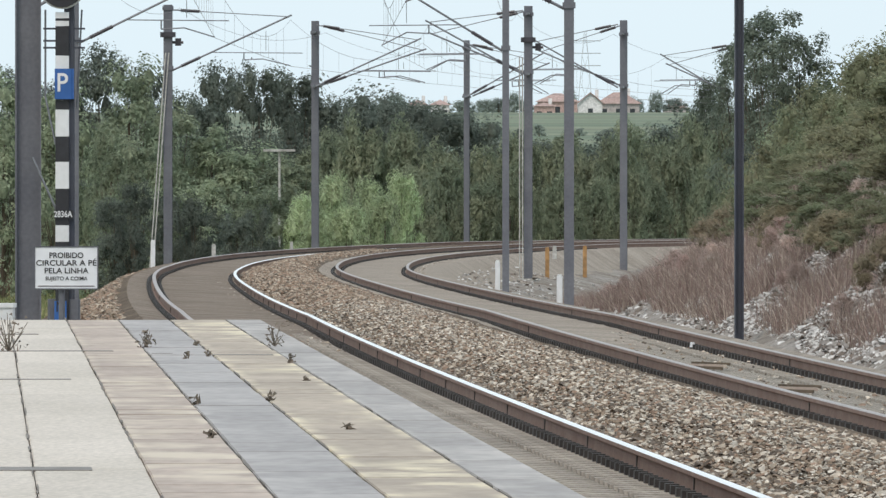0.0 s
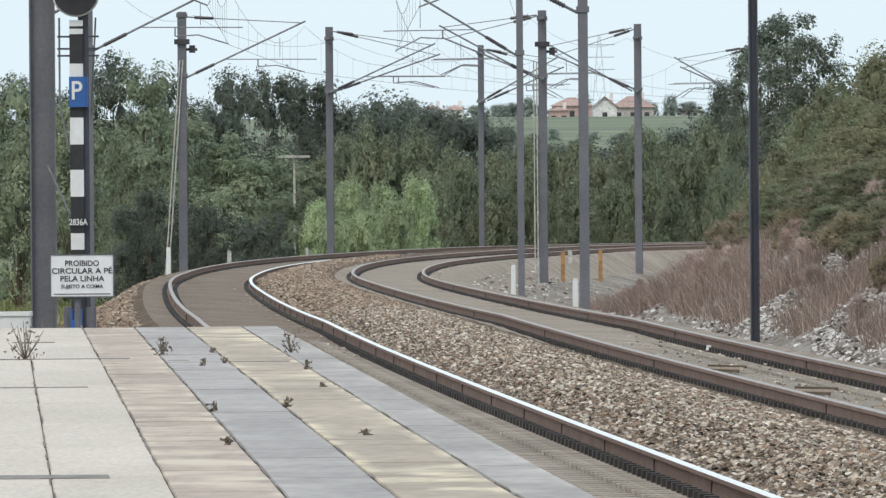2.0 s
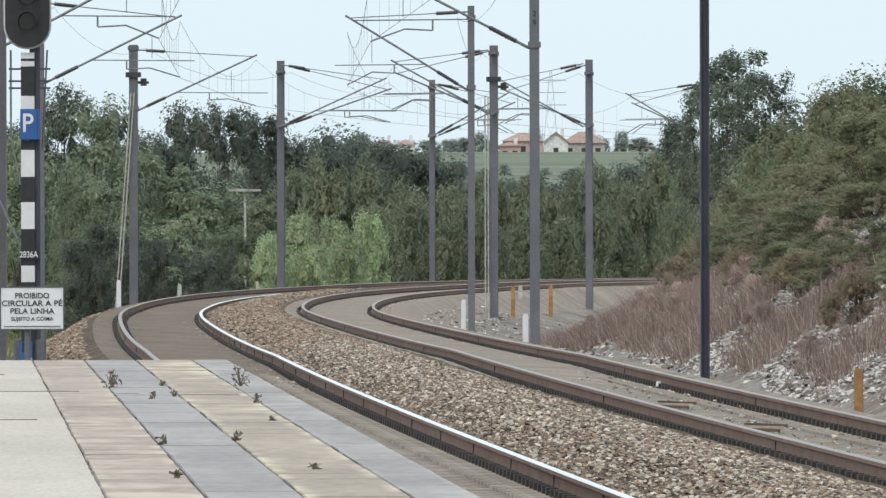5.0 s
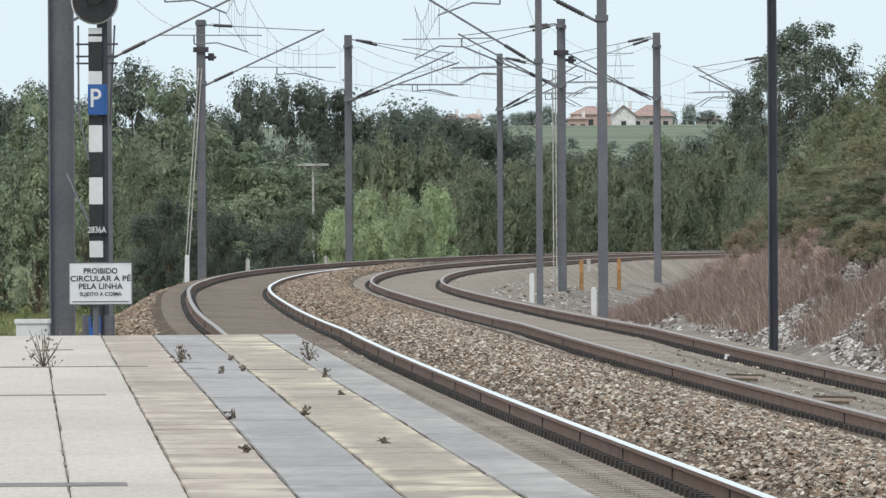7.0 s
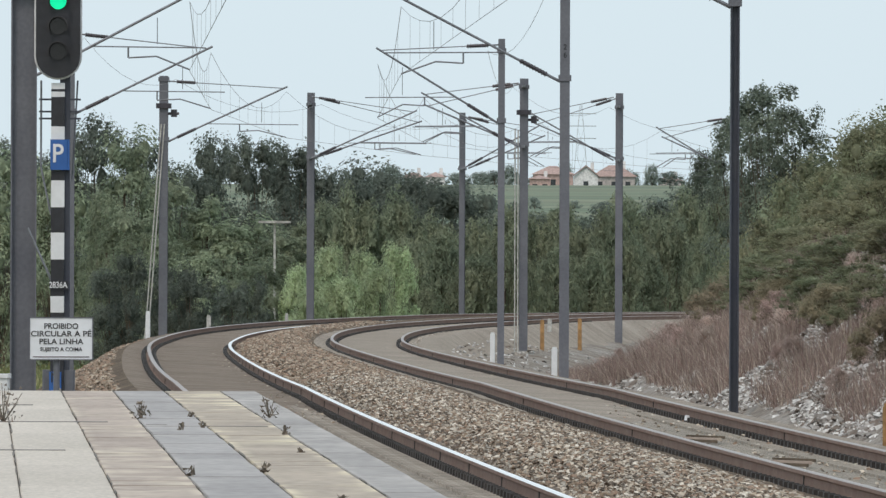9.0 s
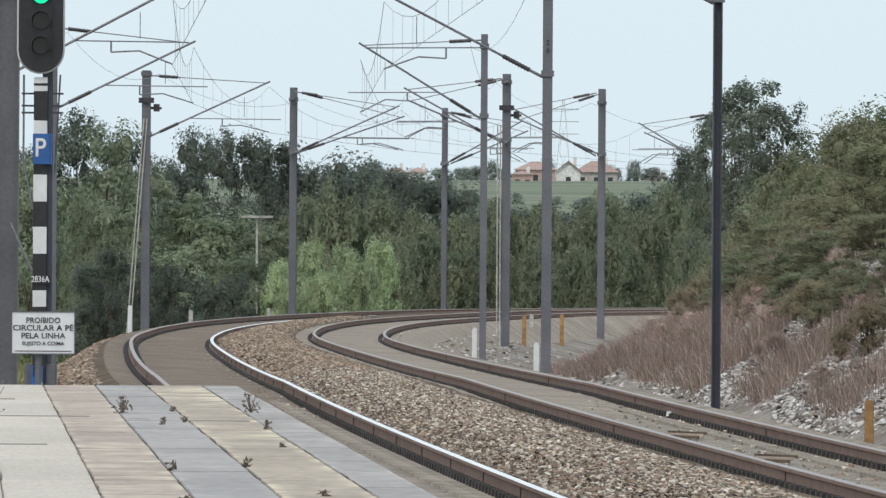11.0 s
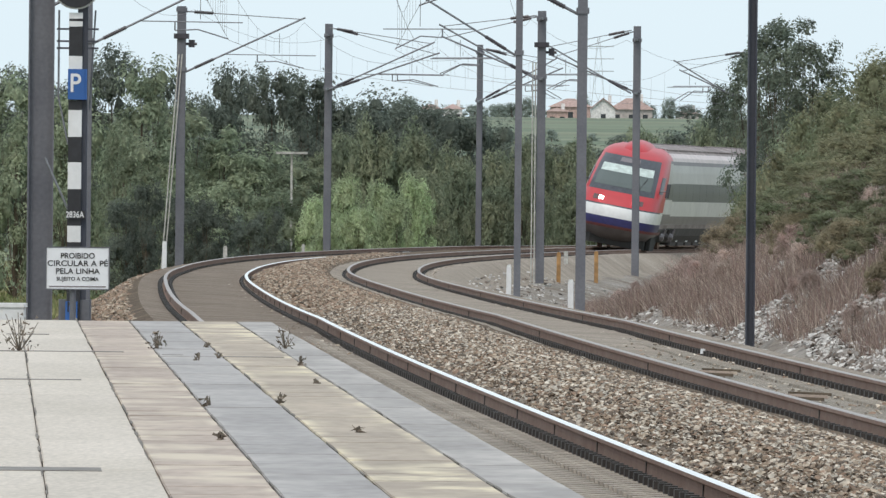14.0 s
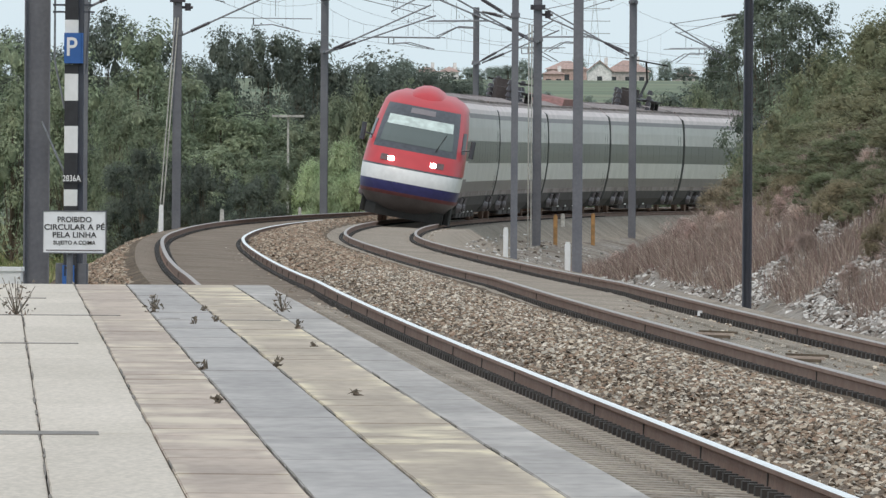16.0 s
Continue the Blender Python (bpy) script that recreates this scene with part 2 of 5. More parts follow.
# dirty skirt, darkened further with shade from the body above
M_TR_SKIRT = material("train_dirty_shaded_skirt", (0.06, 0.05, 0.05), 0.8, tint=(0.04, 0.033, 0.032), size=1.6, fine=12, grain=0.15)
M_TR_DARK = material("train_underframe_black", (0.02, 0.019, 0.018), 0.8, fine=10)
M_TR_NOSE = material("train_nose_grey", (0.12, 0.108, 0.11), 0.4, tint=(0.07, 0.062, 0.062), size=1.3, fine=10, grain=0.1)
M_TR_RUST = material("train_dull_red_line", (0.17, 0.045, 0.05), 0.6, tint=(0.12, 0.05, 0.05), size=1.4, fine=9)
M_TR_POD = material("faded_red_pod", (0.27, 0.11, 0.1), 0.7, tint=(0.2, 0.12, 0.11), size=1, fine=7)
M_TR_BELLOWS = material("rubber_bellows", (0.025, 0.024, 0.023), 0.9, fine=10)
# dimmer copy of the train white, shade on the side put into its colour
M_TR_SIDE_SHADED = material("train_side_white_shaded", (0.63, 0.615, 0.60), 0.4, vary=0.06, size=1.2, fine=8, grain=0.06)
M_TR_MASK = material("train_charcoal_mask", (0.06, 0.063, 0.075), 0.3, vary=0.05, fine=8)
M_TR_WINDOW = material("train_tinted_glass", (0.07, 0.078, 0.076), 0.35, vary=0.05, fine=3, grain=0.05)
M_TR_PILLAR = material("tinted_window_pillar", (0.068, 0.075, 0.074), 0.35, fine=3)
M_TR_SCREEN = material("windscreen_glass", (0.10, 0.12, 0.115), 0.06, vary=0.03, fine=3, grain=0.03)
M_TR_SCREEN_TOP = material("windscreen_sun_blind", (0.52, 0.60, 0.57), 0.35, vary=0.04, fine=5)
M_LAMP_ON = glow_material("headlamp_glow", (1.0, 0.97, 0.93), 18.0)
M_LAMP_OFF = material("headlamp_lens", (0.16, 0.1, 0.1), 0.2, fine=12)
M_GREEN_ON = glow_material("green_signal_glow", (0.0, 0.8, 0.36), 1.0)
M_LENS = material("dark_signal_lens", (0.04, 0.035, 0.035), 0.15, fine=12)
# far house colours are muted, distance haze mixed into them
M_ROOFTILE = material("terracotta_roof", (0.43, 0.31, 0.275), 0.9, fine=2, grain=0.12, per=0.1)
M_RENDER_W = material("white_house_render", (0.84, 0.82, 0.8), 0.9, fine=1, grain=0.06, per=0.05)
M_RENDER_O = material("orange_house_render", (0.6, 0.43, 0.38), 0.9, fine=1, grain=0.06)
M_RENDER_B = material("brown_house_render", (0.55, 0.5, 0.47), 0.9, fine=1, grain=0.06)
M_GLASS_DARK = material("dark_window_pane", (0.05, 0.055, 0.06), 0.15, fine=2)


# ---- mesh helpers ----
class Build:
    """Gathers vertices and faces for one mesh."""

    def __init__(self):
        self.v, self.f, self.m = [], [], []

    def face(self, idx, mi=0):
        self.f.append(idx)
        self.m.append(mi)

    def add(self, verts, faces, mi=0):
        b = len(self.v)
        self.v += [tuple(p) for p in verts]
        for f in faces:
            self.face(tuple(b + i for i in f), mi)

    def box(self, lo, hi, mi=0, m=None, ch=0.0):
        (x0, y0, z0), (x1, y1, z1) = lo, hi
        if ch:
            pts = [(x0 + ch, y0), (x1 - ch, y0), (x1, y0 + ch), (x1, y1 - ch), (x1 - ch, y1), (x0 + ch, y1), (x0, y1 - ch), (x0, y0 + ch)]
        else:
            pts = [(x0, y0), (x1, y0), (x1, y1), (x0, y1)]
        self.prism(pts, z0, z1, mi, m)

    def prism(self, pts, z0, z1, mi=0, m=None):
        n = len(pts)
        vs = [Vector((*p, z0)) for p in pts] + [Vector((*p, z1)) for p in pts]
        if m is not None:
            vs = [m @ v for v in vs]
        self.add(vs, [tuple(range(n - 1, -1, -1)), tuple(range(n, 2 * n))] + [(i, (i + 1) % n, n + (i + 1) % n, n + i) for i in range(n)], mi)

    def tube(self, a, b, r, r2=None, n=8, mi=0):
        a, b = Vector(a), Vector(b)
        q = (b - a).to_track_quat("Z", "Y")
        r2 = r if r2 is None else r2
        vs = [a + q @ Vector((r * math.cos(t), r * math.sin(t), 0)) for t in (2 * math.pi * i / n for i in range(n))]
        vs += [b + q @ Vector((r2 * math.cos(t), r2 * math.sin(t), 0)) for t in (2 * math.pi * i / n for i in range(n))]
        self.add(vs, [tuple(range(n - 1, -1, -1)), tuple(range(n, 2 * n))] + [(i, (i + 1) % n, n + (i + 1) % n, n + i) for i in range(n)], mi)

    def sweep(self, rings, mi=0, closed=True, caps=True):
        """rings: lists of points, all of one length; mi: an index or one for each side."""
        n, b = len(rings[0]), len(self.v)
        for r in rings:
            self.v += [tuple(p) for p in r]
        for k in range(len(rings) - 1):
            for i in range(n if closed else n - 1):
                j = (i + 1) % n
                self.face((b + k * n + i, b + k * n + j, b + (k + 1) * n + j, b + (k + 1) * n + i), mi if isinstance(mi, int) else mi[i])
        if closed and caps:
            last = b + (len(rings) - 1) * n
            self.face(tuple(b + i for i in range(n - 1, -1, -1)), mi if isinstance(mi, int) else mi[0])
            self.face(tuple(last + i for i in range(n)), mi if isinstance(mi, int) else mi[0])

    def mesh(self, name, mats, smooth=False):
        me = bpy.data.meshes.new(name)
        me.from_pydata(self.v, [], self.f)
        for m in mats if isinstance(mats, (list, tuple)) else [mats]:
            me.materials.append(m)
        me.polygons.foreach_set("material_index", self.m)
        if smooth:
            me.polygons.foreach_set("use_smooth", [True] * len(self.f))
        me.update()
        return me


def quads(name, verts, mat, n=4):
    """A mesh of loose faces of n corners each, from an array of corners."""
    me = bpy.data.meshes.new(name)
    count = len(verts) // n
    me.vertices.add(len(verts))
    me.vertices.foreach_set("co", np.asarray(verts, dtype=np.float32).ravel())
    me.loops.add(len(verts))
    me.loops.foreach_set("vertex_index", np.arange(len(verts), dtype=np.int32))
    me.polygons.add(count)
    me.polygons.foreach_set("loop_start", np.arange(0, len(verts), n, dtype=np.int32))
    me.materials.append(mat)
    me.update(calc_edges=True)
    me.validate()
    return me


def part(name, built, mats, parent, label="", smooth=False):
    """One mesh object under a thing or under a part."""
    me = built if isinstance(built, bpy.types.Mesh) else built.mesh(name, mats, smooth)
    ob = new(name, me)
    ob.parent = parent
    if label:
        ob["label"] = label
    return ob


def thing(name, m, label, category, group="", kind=""):
    ob = new(name)
    ob.empty_display_size = 0.2
    ob.matrix_basis = m
    return tagged(ob, label, category, group, kind)


def solid(name, built, mats, label, category="", group="", kind="", smooth=False, m=None):
    """A thing of one mesh."""
    me = built if isinstance(built, bpy.types.Mesh) else built.mesh(name, mats, smooth)
    ob = new(name, me)
    if m is not None:
        ob.matrix_basis = m
    return tagged(ob, label, category, group, kind)


# ---- the line of the railway ----
SPACING, GAUGE, CANT = 4.114, 1.735, 0.065
S0, S1 = -60, 1420
STATIONS = np.arange(S0, S1 + 1, 1.0)
KAPPA = np.interp(STATIONS, [-1, 0, 73, 146, 219, 292, 365, 438, 584, 860, 960], [0, -0.000089, 0.000058, 0.000181, 0.000043, 0.000431, 0.000944, 0.001028, 0.00102, 0.00102, 0.0])
HEAD = np.cumsum(KAPPA)
HEAD = HEAD - HEAD[-S0] - 0.0394
LINE_X = np.cumsum(np.sin(HEAD))
LINE_Y = np.cumsum(np.cos(HEAD))
LINE_X += 5.073 - LINE_X[-S0]
LINE_Y += 29.2 - LINE_Y[-S0]
LINE_Z = np.interp(STATIONS, [0, 146, 292, 438, 613, 800], [0, 0, -0.464, -0.68, -1.274, -1.6])


def at(s):
    return (np.interp(s, STATIONS, LINE_X), np.interp(s, STATIONS, LINE_Y), np.interp(s, STATIONS, LINE_Z), np.interp(s, STATIONS, HEAD))


def spot(s, off, dz=0.0):
    x, y, z, h = at(s)
    return Vector((x + off * math.cos(h), y - off * math.sin(h), z + dz))


def on_line(s, off, dz=0.0, lean=0.0):
    """A pose on the line: x to the right of it, y along it, away from the station; lean to the right, in degrees."""
    h = at(s)[3]
    return Matrix.Translation(spot(s, off, dz)) @ Matrix.Rotation(-h, 4, "Z") @ Matrix.Rotation(radians(lean), 4, "Y")


CANT_DEG = math.degrees(math.asin(CANT / GAUGE))


def offsets(x, y):
    """Signed distance to the right of the line, and the station, for arrays of places."""
    x, y = np.asarray(x, float), np.asarray(y, float)
    off, st = np.empty(x.shape), np.empty(x.shape)
    px, py = LINE_X[::4], LINE_Y[::4]
    for k in range(0, x.size, 4000):
        xs, ys = x.ravel()[k:k + 4000], y.ravel()[k:k + 4000]
        i = np.argmin((xs[:, None] - px) ** 2 + (ys[:, None] - py) ** 2, axis=1)
        h = HEAD[::4][i]
        off.ravel()[k:k + 4000] = (xs - px[i]) * np.cos(h) - (ys - py[i]) * np.sin(h)
        st.ravel()[k:k + 4000] = STATIONS[::4][i] + (xs - px[i]) * np.sin(h) + (ys - py[i]) * np.cos(h)
    return off, st


def smooth(a, lo, hi):
    t = np.clip((a - lo) / (hi - lo), 0, 1)
    return t * t * (3 - 2 * t)


def ground_height(x, y):
    """The lie of the land: formation under the tracks, a low field on the outside of the curve, a cutting on the inside, a far hill."""
    o, s = offsets(x, y)
    z = np.interp(s, STATIONS, LINE_Z) - 0.85
    left = np.clip(-o - 4.9, 0, None)
    z = z - np.minimum(left * 0.6, 2.0) * smooth(s, 114, 146)
    cutting = 1 - smooth(s, 195, 270)
    right = np.clip(o - 5.3, 0, None)
    rise = np.minimum(right * 0.8, 2.7) + np.minimum(np.clip(right - 3.2, 0, None) * 0.10, 0.8)
    z = z + rise * cutting - np.minimum(right * 0.25, 0.9) * (1 - cutting)
    far = smooth(y, 1020, 2750)
    return z + far * 18.3 + smooth(y, 3300, 4900) * 8 + 0.05 * np.sin(x * 0.9) * np.cos(y * 0.7)


def build_ground():
    gx = np.concatenate([-np.geomspace(4200, 40, 26), np.arange(-38, 40, 1.0), np.geomspace(41, 4200, 26)])
    gy = np.concatenate([-np.geomspace(2500, 40, 12), np.arange(-36, 690, 3.0), np.geomspace(694, 4900, 36)])
    X, Y = np.meshgrid(gx, gy)
    Z = ground_height(X, Y)
    n, b = len(gx), Build()
    b.v = [tuple(p) for p in np.stack([X.ravel(), Y.ravel(), Z.ravel()], 1)]
    o, s = offsets(X, Y)
    for j in range(len(gy) - 1):
        for i in range(n - 1):
            far = Y[j, i] > 900
            bank = (not far) and 3.0 < o[j, i] < 9.5 and s[j, i] < 425
            b.face((j * n + i, j * n + i + 1, (j + 1) * n + i + 1, (j + 1) * n + i), 1 if far else 2 if bank else 0)
    solid("ground", b, [M_SOIL, M_FIELD, M_BANK], "rough grass and bare earth falling away beside the railway", "ground", kind="structure", smooth=True)


build_ground()

# ballast bed, one sheet under both tracks
BED = [(-5.3, -0.92, 0), (-4.7, -0.72, 0), (-3.75, -0.16, 0), (-3.45, -0.14, 2), (-3.1, -0.17, 2), (-2.6, -0.185, 2), (-2.04, -0.175, 2), (-1.5, -0.185, 2), (-1.1, -0.15, 2), (-0.75, -0.07, 0),
       (-0.35, 0.01, 0), (0.0, 0.035, 0), (0.4, 0.0, 0), (0.75, -0.08, 1), (1.1, -0.17, 1), (1.6, -0.185, 1), (2.04, -0.175, 1), (2.6, -0.185, 1), (3.1, -0.17, 1), (3.45, -0.15, 1), (3.8, -0.18, 1), (4.7, -0.78, 1), (5.4, -0.95, 1)]


def bed_height(o):
    return np.interp(o, [p[0] for p in BED], [p[1] for p in BED])


def build_bed():
    b = Build()
    rings = []
    for s in np.concatenate([np.arange(S0, 620, 1.5), np.arange(620, S1, 6.0)]):
        low = 0.105 * float(1 - smooth(np.array(s), 90, 150)) - 0.03
        tilt = [(-(o - math.copysign(SPACING / 2, o)) * CANT / GAUGE if abs(abs(o) - SPACING / 2) < 1.5 else 0.0) for o, _, _ in BED]
        rings.append([spot(s, o, dz + up - (low if 1.05 < abs(o) < 3.5 else 0) + (0.0 if o > 3.3 else 0.018) * noise.noise((s * 0.9, o * 2, 0))) for (o, dz, _), up in zip(BED, tilt)])
    b.sweep(rings, [p[2] for p in BED], closed=False)
    solid("ballast_bed", b, [M_BALLAST, M_BALLAST_GREY, M_BALLAST_DUN], "stone ballast bed, brown between the tracks and grey under the rails", "ballast", kind="structure", smooth=True)


build_bed()


def build_track(side):
    off = side * SPACING / 2
    track = thing("railway_track", Matrix.Identity(4), "rusty railway track with shiny worn rail heads on concrete sleepers", "railway track", "tracks of the line")
    prof = [(-0.075, -0.172), (0.075, -0.172), (0.075, -0.16), (0.012, -0.135), (0.010, -0.05), (0.036, -0.036), (0.036, -0.008), (0.026, 0.0), (-0.026, 0.0), (-0.036, -0.008), (-0.036, -0.036), (-0.010, -0.05), (-0.012, -0.135), (-0.075, -0.16)]
    mats = [0] * 14
    mats[6] = mats[7] = mats[8] = 1
    for hand in (-1, 1):
        b = Build()
        rings = []
        for s in np.concatenate([np.arange(S0, 640, 2.0), np.arange(640, S1, 6.0)]):
            m = on_line(s, off, 0, CANT_DEG)
            rings.append([m @ Vector((hand * GAUGE / 2 + px, 0, pz)) for px, pz in prof])
        b.sweep(rings, mats)
        # only the left track's right rail gets the painted glare
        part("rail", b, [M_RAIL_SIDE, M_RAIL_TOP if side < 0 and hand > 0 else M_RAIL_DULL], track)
    sl = Build()
    sl.prism([(-1.3, -0.13), (1.3, -0.13), (1.3, 0.13), (-1.3, 0.13)], -0.40, -0.19)
    sl.prism([(-1.28, -0.10), (-0.45, -0.10), (-0.45, 0.10), (-1.28, 0.10)], -0.19, -0.165)
    sl.prism([(0.45, -0.10), (1.28, -0.10), (1.28, 0.10), (0.45, 0.10)], -0.19, -0.165)
    sme = sl.mesh("sleeper", M_SLEEPER_DUSTY if side < 0 else M_SLEEPER)
    rest, clips = Build(), Build()
    for k in range(int((640 - 20) / 0.6)):
        s = 20 + k * 0.6
        m = on_line(s, off, 0, CANT_DEG)
        if 40 < s < 215:
            ob = part("sleeper", sme, None, track)
            ob.matrix_basis = m
        else:
            rest.box((-1.3, -0.13, -0.4), (1.3, 0.13, -0.17), m=m)
        if s < 430:
            for r in (-1, 1):
                for e in (-1, 1):
                    cx = r * GAUGE / 2 + e * 0.105
                    clips.box((cx - 0.045, -0.075, -0.17), (cx + 0.045, 0.075, -0.108), m=m)
    tagged(part("more_sleeper", rest, M_SLEEPER_DUSTY if side < 0 else M_SLEEPER, track), kind="stuff")
    tagged(part("rail_clip", clips, M_CLIP, track, "dark iron rail fastenings"), kind="stuff")
    # welded joints
    for s in np.arange(34, 280, 6.6):
        for r in ((-1, 1) if round(s / 6.6) % 4 == 0 else (1,) if side < 0 else ()):
            j = Build()
            j.box((r * GAUGE / 2 - 0.02, -0.02, -0.15), (r * GAUGE / 2 + 0.02, 0.02, -0.045), m=on_line(s + r * 1.3, off, 0, CANT_DEG))
            part("weld_collar", j, M_CLIP, track)


for side in (-1, 1):
    build_track(side)


def stone_field(name, count, place, size, mat, label, rng):
    """Loose stones as one sheet: jittered octahedra set by place(rng, n) -> (points, sizes)."""
    pts = place(rng, count)
    n = len(pts)
    base = np.array([(1, 0, -0.3), (0, 1, -0.3), (-1, 0, -0.3), (0, -1, -0.3), (0, 0, 0.8), (0, 0, -0.6), (0.7, 0.7, 0.45), (-0.7, -0.6, 0.5)], float)
    tri = np.array([(0, 6, 4), (6, 1, 4), (1, 2, 4), (2, 7, 4), (7, 3, 4), (3, 0, 4), (0, 1, 6), (2, 3, 7)])
    sz = rng.uniform(size[0], size[1], (n, 1, 1)) * rng.uniform(0.6, 1.25, (n, 1, 3)) * np.array([1.1, 1.1, 0.75])
    v = base[None] * (1 + rng.uniform(-0.25, 0.25, (n, 8, 3)))
    a, bb = rng.uniform(0, 6.28, n), rng.uniform(-0.6, 0.6, n)
    ca, sa, cb, sb = np.cos(a), np.sin(a), np.cos(bb), np.sin(bb)
    v = v * sz
    x, y, z = v[..., 0], v[..., 1], v[..., 2]
    y, z = y * cb[:, None] - z * sb[:, None], y * sb[:, None] + z * cb[:, None]
    x, y = x * ca[:, None] - y * sa[:, None], x * sa[:, None] + y * ca[:, None]
    v = np.stack([x, y, z], -1) + pts[:, None, :]
    me = bpy.data.meshes.new(name)
    faces = (tri[None] + (np.arange(n) * 8)[:, None, None]).reshape(-1, 3)
    me.from_pydata(v.reshape(-1, 3).tolist(), [], faces.tolist())
    for m in mat:
        me.materials.append(m)
    me.polygons.foreach_set("material_index", np.repeat(rng.integers(0, len(mat), n), len(tri)).astype(np.int32))
    return solid(name, me, None, label, "stones", kind="stuff")


def line_points(s, o, dz):
    x, y, z, h = at(s)
    return np.stack([x + o * np.cos(h), y - o * np.sin(h), z + dz], 1)


def between_tracks(rng, n):
    s = 44 + (rng.uniform(0, 1, n) ** 1.3) * 126
    o = rng.normal(0.0, 0.5, n).clip(-1.05, 1.1)
    return line_points(s, o, bed_height(o) + rng.uniform(-0.005, 0.03, n))


def between_tracks_beyond(rng, n):
    s = 160 + (rng.uniform(0, 1, n) ** 1.2) * 216
    o = rng.normal(0.0, 0.5, n).clip(-1.05, 1.1)
    return line_points(s, o, bed_height(o) + rng.uniform(-0.005, 0.035, n))


def left_shoulder(rng, n):
    s = rng.uniform(110, 394, n)
    o = rng.uniform(-5.0, -3.55, n)
    return line_points(s, o, bed_height(o) + rng.uniform(-0.01, 0.03, n))


def in_gauge(rng, n):
    s = 50 + (rng.uniform(0, 1, n) ** 1.2) * 320
    o = rng.choice([-1, 1], n) * SPACING / 2 + rng.uniform(-1.3, 1.3, n)
    s, o = s[(s > 120) | (o > 0)], o[(s > 120) | (o > 0)]
    n = len(s)
    return line_points(s, o, bed_height(o) + rng.uniform(-0.02, 0.005, n))


def bank_foot(rng, n):
    s = 96 + (rng.uniform(0, 1, n) ** 1.5) * 287
    o = 4.2 + np.abs(rng.normal(0, 2.0, n))
    pile = rng.uniform(0, 1, n) < 0.42
    s, o = np.where(pile, rng.uniform(118, 200, n), s), np.where(pile, rng.uniform(5.6, 9.2, n), o)
    foot = rng.uniform(0, 1, n) < 0.22
    s, o = np.where(foot, rng.uniform(98, 175, n), s), np.where(foot, rng.uniform(4.3, 6.3, n), o)
    keep = (s < 250) | (rng.uniform(0, 1, n) < 0.12)
    s, o, n = s[keep], o[keep], int(keep.sum())
    p = line_points(s, o, 0 * s)
    p[:, 2] = np.maximum(ground_height(p[:, 0], p[:, 1]), p[:, 2] + np.where(o < 5.3, bed_height(o), -9)) + rng.uniform(-0.02, 0.05, n)
    return p


RNG = np.random.default_rng(5)
# dark and brown stones doubled to stand in for shaded gaps
stone_field("track_ballast", 62000, between_tracks, (0.0125, 0.027), M_STONE + M_STONE[5:6] + M_STONE[3:4], "loose pale and tan angular ballast stones heaped between the tracks", RNG)
stone_field("brown_ballast", 18000, between_tracks_beyond, (0.02, 0.042), [M_STONE[k] for k in (1, 1, 3, 3, 4, 4, 5)], "loose rust-browned ballast stones heaped between the tracks", RNG)
stone_field("shoulder_ballast", 14000, left_shoulder, (0.025, 0.05), [M_STONE[k] for k in (1, 3, 3, 4, 4, 5)], "loose brown ballast stones on the outer shoulder", RNG)
stone_field("grey_chippings", 9000, in_gauge, (0.012, 0.028), M_STONE, "small buff chippings scattered between the rails", RNG)
stone_field("bank_rubble", 42000, bank_foot, (0.025, 0.07), M_STONE_PALE, "pale broken stones lying on the foot of the bank", RNG)


# ---- platform ----
PLAT = Matrix.Translation((0.467, 45.84, 0.75)) @ Matrix.Rotation(0.0349, 4, "Z")
PLAT_END = 55.0


